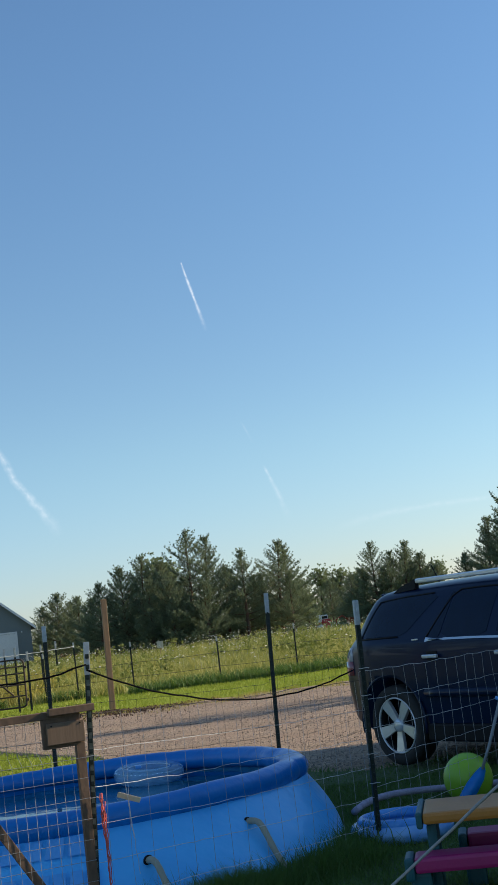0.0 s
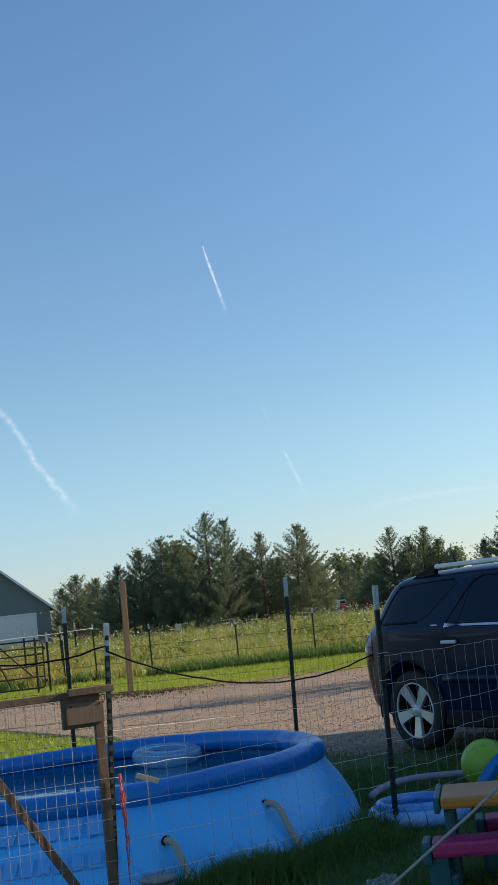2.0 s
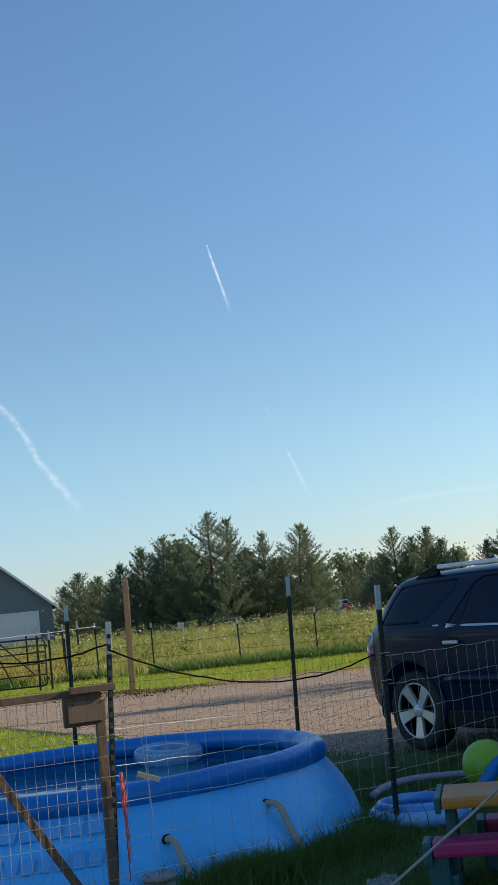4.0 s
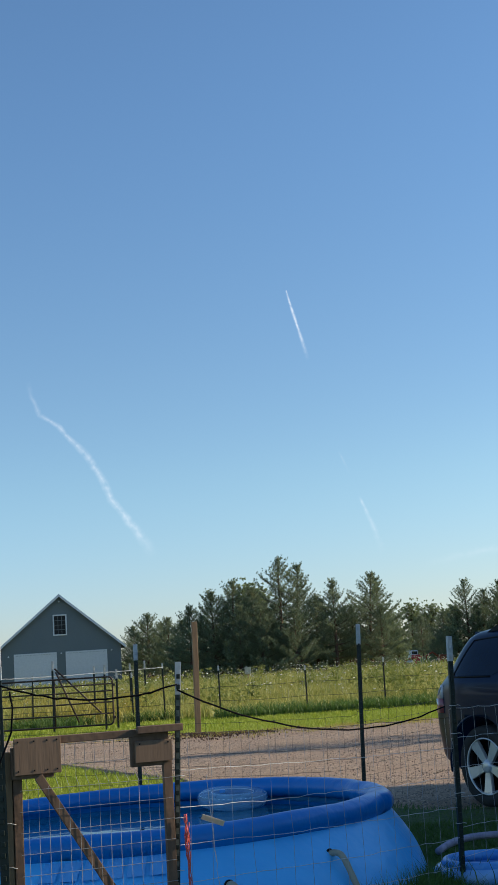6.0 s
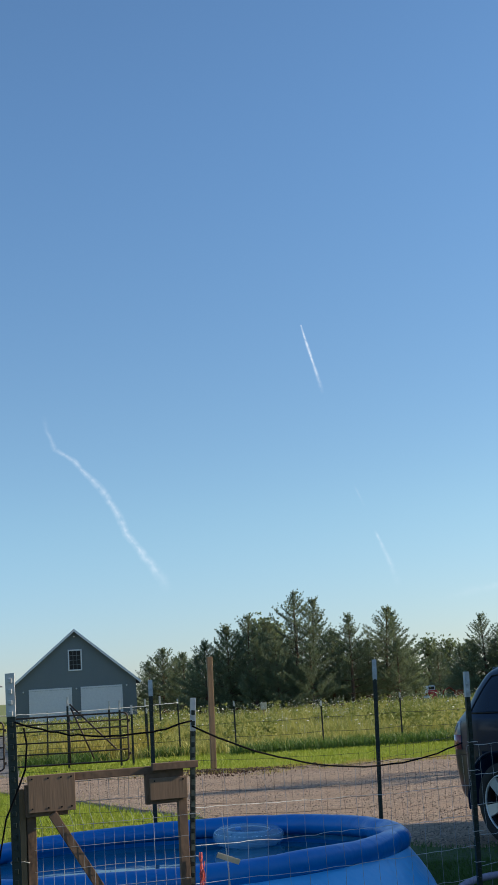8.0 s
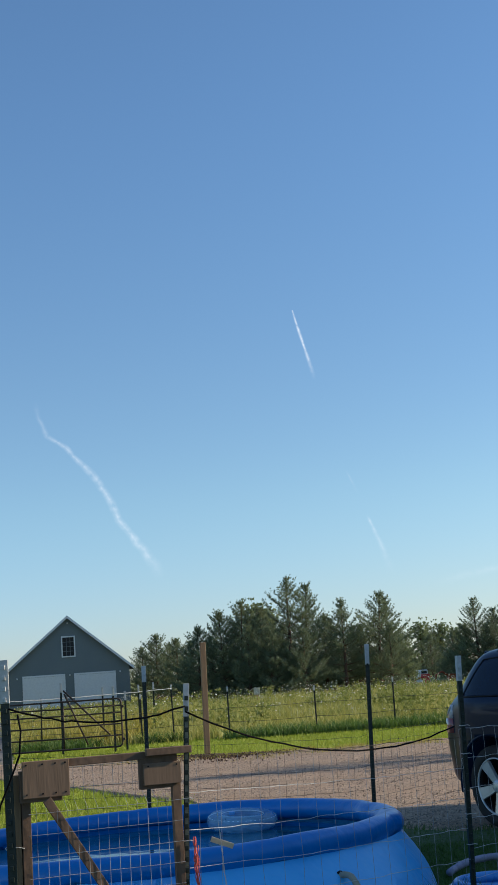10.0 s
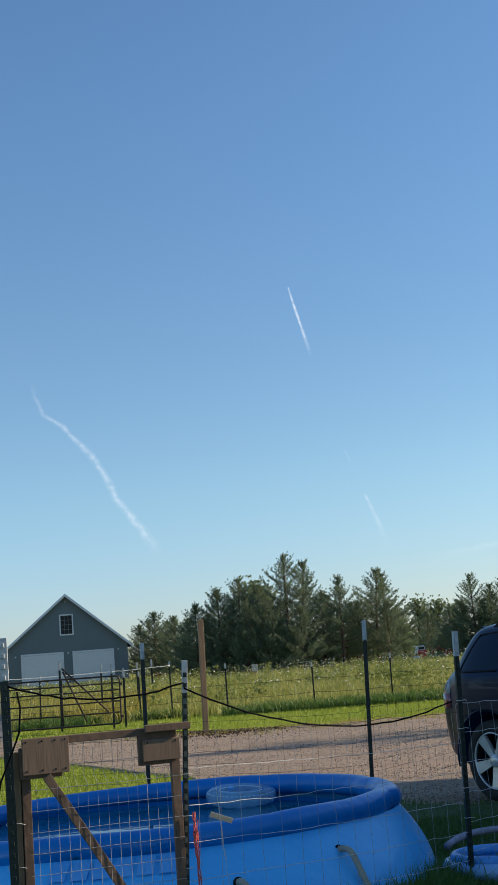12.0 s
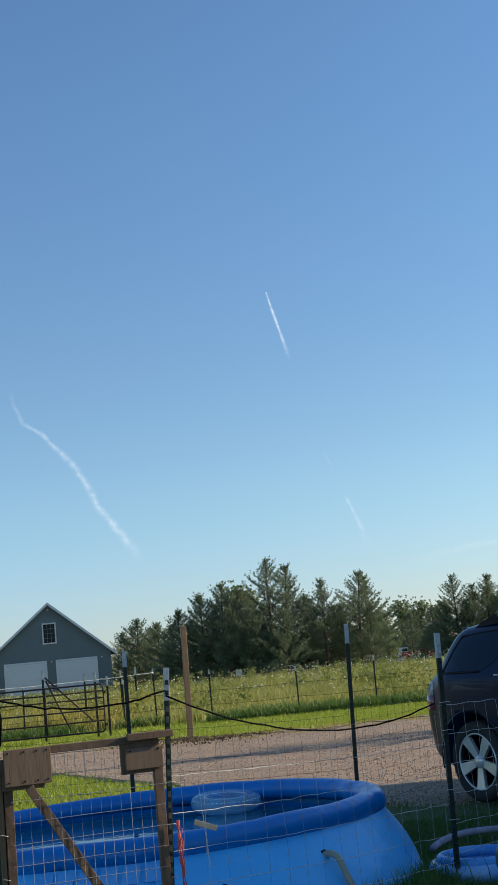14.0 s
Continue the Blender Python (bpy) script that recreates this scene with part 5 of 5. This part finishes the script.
hanging("guy_rope", (0.55, 6.0, 0.0), (2.75, 6.0, 1.5), 0.0, 0.0075, M_ROPE, "pale rope stretched taut down to the grass", "rope", 30, 0.006)
bagv, bagf = [], []
for i in range(9):
    for j in range(7):
        bagv.append((0.02 * i, 0.02 * j, 0.05 + 0.045 * noise.noise((i * 0.9, j * 0.9, 3)) + 0.02 * noise.noise((i * 2.3, j * 2.3, 8)) + 0.003 * i))
bagf = [(i * 7 + j, (i + 1) * 7 + j, (i + 1) * 7 + j + 1, i * 7 + j + 1) for i in range(8) for j in range(6)]
bag = tagged(sheet("plastic_bag", bagv, bagf, M_BAG, None, "", False), "crumpled clear plastic bag in the grass", "plastic bag")
bag.matrix_world = pose(0.865, 6.66, 0.015, 20, 0, 0)


# ---- unseen neighbouring house, added to cast the shade over the yard ----
def build_shade_house():
    g = thing("house", pose(9.5, -6, 0), "unseen house added beside the yard to shade the lawn", "house")
    part("wall", box((0, 0, 0), (9, 21.2, 3.4), 0.02), M_CREAM, g)
    v = [(-0.4, -0.4, 3.3), (9.4, -0.4, 3.3), (9.4, 21.6, 3.3), (-0.4, 21.6, 3.3), (4.5, -0.4, 6.8), (4.5, 21.6, 6.8)]
    sheet("roof", v, [(0, 4, 5, 3), (1, 2, 5, 4), (0, 1, 4), (2, 3, 5), (0, 3, 2, 1)], M_SHINGLE, g, "dark shingled roof")
    # taller end added so the pool lies in shade while the gate stays lit
    part("shade_upper_wall", box((0.4, 16.7, 3.35), (8.6, 21.1, 5.2), 0.02), M_CREAM, g, "upper wall added to lengthen the shade")
    v = [(0, 16.4, 5.1), (9, 16.4, 5.1), (9, 21.5, 5.1), (0, 21.5, 5.1), (4.5, 16.4, 8.6), (4.5, 21.5, 8.6)]
    sheet("shade_upper_roof", v, [(0, 4, 5, 3), (1, 2, 5, 4), (0, 1, 4), (2, 3, 5), (0, 3, 2, 1)], M_SHINGLE, g, "dark shingled upper roof added to shade the pool")


build_shade_house()


# ---- vapour trails ----
def vapour(name):
    m = bpy.data.materials.new(name)
    m.use_nodes = True
    n, l = m.node_tree.nodes, m.node_tree.links
    out = n["Material Output"]
    n.remove(n["Principled BSDF"])
    uv, sep = n.new("ShaderNodeUVMap"), n.new("ShaderNodeSeparateXYZ")
    uv.uv_map = "along"
    l.new(uv.outputs[0], sep.inputs[0])
    def math_node(op, a, b):
        k = n.new("ShaderNodeMath")
        k.operation = op
        for i, x in enumerate((a, b)):
            if isinstance(x, (int, float)):
                k.inputs[i].default_value = x
            elif x is not None:
                l.new(x, k.inputs[i])
        return k.outputs[0]
    t = n.new("ShaderNodeTexNoise")
    t.inputs["Scale"].default_value, t.inputs["Detail"].default_value = 0.06, 5
    co = n.new("ShaderNodeTexCoord")
    l.new(co.outputs["Object"], t.inputs["Vector"])
    across = math_node("SUBTRACT", 1.0, math_node("ABSOLUTE", math_node("SUBTRACT", math_node("MULTIPLY", sep.outputs[1], 2.0), 1.0), None))
    soft = math_node("POWER", across, 1.3)
    puff = math_node("MULTIPLY", math_node("MAXIMUM", math_node("SUBTRACT", t.outputs[0], 0.22), 0.0), 2.2)
    alpha = math_node("MINIMUM", math_node("MULTIPLY", math_node("MULTIPLY", soft, puff), sep.outputs[0]), 0.95)
    # emission stands in for sunlight on the vapour
    m1, tr, m2 = n.new("ShaderNodeEmission"), n.new("ShaderNodeBsdfTransparent"), n.new("ShaderNodeMixShader")
    m1.inputs[0].default_value, m1.inputs[1].default_value = (0.95, 0.97, 1.0, 1), 0.85
    l.new(math_node("MULTIPLY", alpha, 0.8), m2.inputs[0])
    l.new(tr.outputs[0], m2.inputs[1])
    l.new(m1.outputs[0], m2.inputs[2])
    l.new(m2.outputs[0], out.inputs["Surface"])
    return m


M_VAPOUR = vapour("vapour_trail")


def trail(points, label):
    """Points of (x, z, half width, density) at three kilometres; the U coordinate carries the density."""
    verts, dens = [], []
    fine = []
    for a, b in zip(points, points[1:]):
        for u in np.linspace(0, 1, 9)[:-1]:
            fine.append([p + (q - p) * u for p, q in zip(a, b)])
    fine.append(list(points[-1]))
    for i, (x, z, w, q) in enumerate(fine):
        wob = 0.0 if w < 7 else 0.35 * w * noise.noise((x * 0.03, z * 0.03, 7)) + 0.15 * w * noise.noise((x * 0.09, z * 0.09, 2))
        w *= 1 + 0.3 * noise.noise((x * 0.03, z * 0.03, 5))
        a, b = fine[max(i - 1, 0)], fine[min(i + 1, len(fine) - 1)]
        t = Vector((b[0] - a[0], b[1] - a[1])).normalized()
        for s in (-1, 1):
            verts.append((x - t.y * w * s + wob, 3000 + 0.001 * x, z + t.x * w * s))
            dens.append((q if w < 7 else q * 0.8, (s + 1) / 2))
    faces = [(2 * i, 2 * i + 1, 2 * i + 3, 2 * i + 2) for i in range(len(fine) - 1)]
    ob = sheet("vapour_trail", verts, faces, M_VAPOUR)
    layer = ob.data.uv_layers.new(name="along")
    for lp in ob.data.loops:
        layer.data[lp.index].uv = dens[lp.vertex_index]
    return tagged(ob, label, "vapour trail", kind="structure")


trail([(157, 880, 2.4, 1.2), (163, 852, 4.2, 1.5), (177, 795, 5.0, 1.3), (190, 742, 5.6, 0.7), (199, 700, 6.0, 0.0)], "short bright white vapour trail in the blue sky")
trail([(-492, 690, 8, 0.0), (-480, 645, 8, 0.25), (-464, 603, 8, 0.45), (-421, 573, 8, 0.7), (-388, 535, 10, 0.7), (-347, 487, 12, 0.65), (-318, 434, 12, 0.7), (-299, 387, 12, 0.75), (-274, 352, 14, 0.7), (-245, 313, 15, 0.7), (-216, 270, 18, 0.3), (-200, 240, 18, 0.0)], "long wavy white vapour trail drifting apart")
trail([(299, 358, 4, 0.0), (305, 342, 5, 0.5), (320, 300, 7, 0.45), (338, 250, 11, 0.2), (346, 215, 13, 0.0)], "faint short vapour trail above the pines")
trail([(257, 470, 4, 0.0), (264, 455, 4, 0.18), (281, 412, 5, 0.0)], "very faint vapour streak")
trail([(440, 182, 14, 0.0), (518, 198, 14, 0.16), (594, 209, 12, 0.22), (716, 215, 10, 0.26), (831, 217, 10, 0.22), (943, 224, 12, 0.0)], "faint flat streak of high cloud over the car")


# ---- grasses ----
def blades(name, spots, height, width, mat, label, category, rng, lean=0.35, bent=True, parent=None):
    """Many narrow bent blades on the given ground points."""
    p = np.asarray(spots, float)
    k = len(p)
    h = height(p[:, 0], p[:, 1], rng) if callable(height) else rng.uniform(*height, size=k)
    an, tilt = rng.uniform(0, 2 * np.pi, k), rng.normal(size=(k, 2)) * lean
    side = np.stack([np.cos(an), np.sin(an), np.zeros(k)], 1) * (rng.uniform(0.6, 1.3, k) * width)[:, None]
    bottom = np.column_stack([p[:, 0], p[:, 1], [dip(a, b) - 0.02 for a, b in p]])
    mid = bottom + np.column_stack([tilt * h[:, None] * 0.25, h * 0.55])
    tip = bottom + np.column_stack([tilt * h[:, None], h])
    verts = np.stack([bottom - side, bottom + side, mid + side * 0.7, mid - side * 0.7, tip], 1).reshape(-1, 3)
    base = np.arange(k)[:, None] * 5
    me = bpy.data.meshes.new(name)
    quads, tris = base + np.array([0, 1, 2, 3]), base + np.array([3, 2, 4])
    loops = np.concatenate([quads, tris], 1).reshape(-1)
    me.vertices.add(len(verts))
    me.vertices.foreach_set("co", verts.reshape(-1))
    me.loops.add(len(loops))
    me.loops.foreach_set("vertex_index", loops)
    me.polygons.add(2 * k)
    starts = (np.arange(k)[:, None] * 7 + np.array([0, 4])).reshape(-1)
    me.polygons.foreach_set("loop_start", starts)
    me.update(calc_edges=True)
    me.validate()
    me.materials.append(mat)
    ob = new(name, me)
    return tagged(ob, label, category, kind="stuff")


def scatter(rng, count, x0, x1, y0, y1, keep=None):
    p = np.column_stack([rng.uniform(x0, x1, count), rng.uniform(y0, y1, count)])
    return p if keep is None else p[[keep(*q) for q in p]]


def grow_grass():
    rng = np.random.default_rng(5)
    def on_lawn(x, y):
        near, far = drive_edges(x)
        if y > near + 0.1 * rng.normal() or (x - POOL[0]) ** 2 + (y - POOL[1]) ** 2 < (BASE_R + 0.03) ** 2:
            return False
        return (x - 1.53) ** 2 + (y - 8.72) ** 2 > 0.35 ** 2
    spots = np.concatenate([scatter(rng, 40000, -4.5, 3.8, 6.2, 14.5, on_lawn), scatter(rng, 80000, 0.2, 3.6, 6.0, 11.5, on_lawn)])
    blades("lawn_grass", spots, (0.025, 0.075), 0.004, M_LAWN, "short green lawn grass, coloured darker for the shade", "grass", rng, 0.5)
    ring_spots = []
    for a in rng.uniform(-2.2, 0.2, 17000):
        r = BASE_R + 0.03 + abs(rng.normal()) * 0.2
        ring_spots.append((POOL[0] + r * math.cos(a), POOL[1] + r * math.sin(a)))
    def tall(x, y, g):
        return 0.035 + 0.14 * np.exp(-((x - 0.35) ** 2 + (y - 7.35) ** 2) / 0.12) + 0.14 * np.clip(np.array([noise.noise((p * 2.2, q * 2.2, 1)) + 0.5 for p, q in zip(x, y)]), 0, 1) * g.uniform(0.4, 1, len(x))
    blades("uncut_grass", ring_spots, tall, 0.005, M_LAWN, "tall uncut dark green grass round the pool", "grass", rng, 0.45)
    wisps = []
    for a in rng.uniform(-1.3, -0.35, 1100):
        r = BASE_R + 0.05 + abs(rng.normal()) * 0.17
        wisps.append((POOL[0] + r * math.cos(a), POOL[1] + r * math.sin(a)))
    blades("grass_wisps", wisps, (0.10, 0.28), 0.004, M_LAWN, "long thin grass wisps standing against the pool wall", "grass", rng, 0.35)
    spots = scatter(rng, 130000, -7.5, 0.8, 14.3, 26, lambda x, y: y < drive_edges(x)[0] + 0.5 * rng.normal())
    blades("verge_grass", spots, (0.03, 0.085), 0.007, M_MOWN, "sunlit green verge grass by the gravel", "grass", rng, 0.5)
    spots = scatter(rng, 90000, -9, 9.5, 24.5, 34, lambda x, y: y > drive_edges(x)[1] + 0.45 * rng.normal() and not on_lane(x, y))
    blades("mown_grass", spots, (0.03, 0.10), 0.009, M_MOWN, "sunlit bright green mown grass strip", "grass", rng, 0.5)
    spots = scatter(rng, 170000, -7, 9, 23, 29, lambda x, y: 0 < drive_edges(x)[1] - y < 2.4 * rng.uniform() ** 2 and noise.noise((x * 1.4, y * 1.1, 17)) > 0.02)
    blades("edge_grass", spots, (0.06, 0.12), 0.006, M_GOLD, "thin dry grass creeping over the gravel edge", "grass", rng, 0.6)
    def weeds(x, y, g):
        n = np.array([noise.noise((p * 0.35, q * 0.35, 2)) for p, q in zip(x, y)])
        return (0.30 + 0.12 * np.clip((y - 33) / 14, 0, 1) + 0.26 * n) * g.uniform(0.45, 1.25, len(x))
    spots = scatter(rng, 120000, -13, 17, 32.6, 72, lambda x, y: not on_lane(x, y))
    blades("meadow_grass", spots, weeds, 0.016, M_MEADOW, "tall sunlit yellow green meadow grass and weeds", "meadow grass", rng, 0.5)
    spots = scatter(rng, 26000, -11, -3.2, 33.2, 50, lambda x, y: noise.noise((x * 0.4, y * 0.25, 6)) > -0.1 and not on_lane(x, y))
    blades("golden_weeds", spots, (0.25, 0.62), 0.020, M_GOLD, "golden flowering weeds behind the field gate", "weeds", rng, 0.35)
    spots = scatter(rng, 26000, -20, 40, 72, 128)
    blades("far_grass", spots, (0.2, 0.45), 0.05, M_MEADOW, "far pale green grass under the trees", "meadow grass", rng, 0.3)
    # dark clumps of weeds along the fence
    spots = scatter(rng, 22000, -6, 9, 32.0, 34.2, lambda x, y: noise.noise((x * 0.5, y * 0.7, 11)) > 0.0)
    blades("fence_weeds", spots, (0.10, 0.36), 0.014, M_LAWN, "dark green weeds growing along the far fence", "weeds", rng, 0.5)
    # bushy weeds that break the outline of the meadow
    centres, sizes, ways = [], [], []
    for q in range(420):
        x, y = rng.uniform(-11, 15), rng.uniform(34, 71)
        if on_lane(x, y) or noise.noise((x * 0.25, y * 0.18, 14)) < -0.05:
            continue
        h = rng.uniform(0.35, 0.85)
        for k in range(26):
            u = rng.uniform(0.15, 1)
            centres.append(np.array([x, y, h * u]) + rng.normal(size=3) * np.array([0.16, 0.16, 0.04]) * (0.4 + u))
            sizes.append(rng.uniform(0.07, 0.15))
            ways.append(np.array([0, 0, 0.6]) + rng.normal(size=3) * 0.3)
    v, f = tufts(centres, sizes, ways, 5, rng, 0.2, 0.5)
    tagged(sheet("meadow_weeds", v, f, M_WEED), "bushy green weeds standing out of the meadow", "weeds", kind="stuff")
    # white umbels
    fl = scatter(rng, 3300, -12, 16, 36, 71, lambda x, y: noise.noise((x * 0.5, y * 0.25, 4)) + 0.4 * (y > 56) > 0.12)
    verts, faces = [], []
    for x, y in fl:
        z, r = rng.uniform(0.35, 0.92), rng.uniform(0.016, 0.042)
        o = len(verts)
        tx, ty = rng.normal(size=2) * 0.35
        for k in range(6):
            a = k * math.pi / 3
            verts.append((x + r * math.cos(a), y + r * math.sin(a), z + r * (math.cos(a) * tx + math.sin(a) * ty)))
        verts += [(x, y, z - r * 0.6), (x, y, z + r * 0.25)]
        for k in range(6):
            faces += [(o + k, o + (k + 1) % 6, o + 7), (o + (k + 1) % 6, o + k, o + 6)]
        w = 0.004
        verts += [(x - w, y, 0), (x + w, y, 0), (x, y, z - r * 0.3)]
        faces.append((o + 8, o + 9, o + 10))
    tagged(sheet("white_wildflowers", verts, faces, M_FLOWER), "white lacy wildflowers dotted over the meadow", "wildflowers", kind="stuff")



def scatter_stones():
    """Loose stones on the drive, joined."""
    rng = np.random.default_rng(8)
    verts, faces = [], []
    while len(faces) < 12000 * 8:
        x, y = rng.uniform(-6, 5), 12 + 13 * rng.uniform() ** 1.4
        a, b = drive_edges(x)
        if not a < y < b:
            continue
        r, o = 0.004 + 0.011 * rng.uniform() ** 2, len(verts)
        for d in ((1, 0, 0), (0, 1, 0), (-1, 0, 0), (0, -1, 0), (0, 0, 0.8), (0, 0, -0.8)):
            verts.append(Vector((x, y, 0.036 + r * 0.2)) + Vector(d) * r * rng.uniform(0.6, 1.4))
        faces += [(o, o + 1, o + 4), (o + 1, o + 2, o + 4), (o + 2, o + 3, o + 4), (o + 3, o, o + 4), (o + 1, o, o + 5), (o + 2, o + 1, o + 5), (o + 3, o + 2, o + 5), (o, o + 3, o + 5)]
    tagged(sheet("loose_stones", verts, faces, M_STONE), "loose grey and tan stones scattered on the drive", "stones", kind="stuff")


def scatter_litter():
    """Dark bark and leaf litter along the far edge of the drive."""
    rng = np.random.default_rng(18)
    verts, faces = [], []
    for q in range(900):
        x = rng.normal(-0.9, 0.8)
        y = drive_edges(x)[1] - abs(rng.normal()) * 0.9
        o, r, a = len(verts), rng.uniform(0.008, 0.024), rng.uniform(0, 6.28)
        c, d = r * math.cos(a), r * math.sin(a)
        z = 0.045 + 0.02 * rng.uniform()
        verts += [(x - c, y - d, z), (x + d * 0.4, y - c * 0.4, z + 0.012), (x + c, y + d, z + 0.004), (x - d * 0.4, y + c * 0.4, z + 0.016), (x, y, z - 0.03)]
        faces += [(o, o + 1, o + 2, o + 3), (o, o + 4, o + 1), (o + 2, o + 4, o + 3)]
    tagged(sheet("leaf_litter", verts, faces, M_LITTER), "dark brown leaf and bark litter by the wooden post", "leaf litter", kind="stuff")


M_LITTER = material("leaf_litter", (0.16, 0.09, 0.06), 0.9, other=(0.06, 0.04, 0.03), scale=4, bump=0.1, per_piece=0.8)
scatter_litter()
M_STONE = material("loose_stone", (0.46, 0.355, 0.27), 0.9, other=(0.19, 0.145, 0.11), scale=3, fine=30, bump=0.2, per_piece=0.8)
grow_grass()
scatter_stones()


# ---- unseen belt of pines to the side, added to darken the car's reflections ----
def plant_unseen_pines():
    first = bpy.data.objects["pine_tree"]
    # the last pine is added to throw shade streaks on the drive
    for i, (x, y, h) in enumerate(((-24, 2, 11), (-26, 9, 12), (-23, 15, 10), (-27, 21, 12), (-25, 28, 11), (-28, 35, 12), (10.5, 22.3, 5.2))):
        m = pose(x, y, 0, 0, 0, 47 * i)
        ob = copy_thing(first, m)
        ob.matrix_world = m @ Matrix.Diagonal((h / 7.2, h / 7.2, h / 7.2, 1))


plant_unseen_pines()
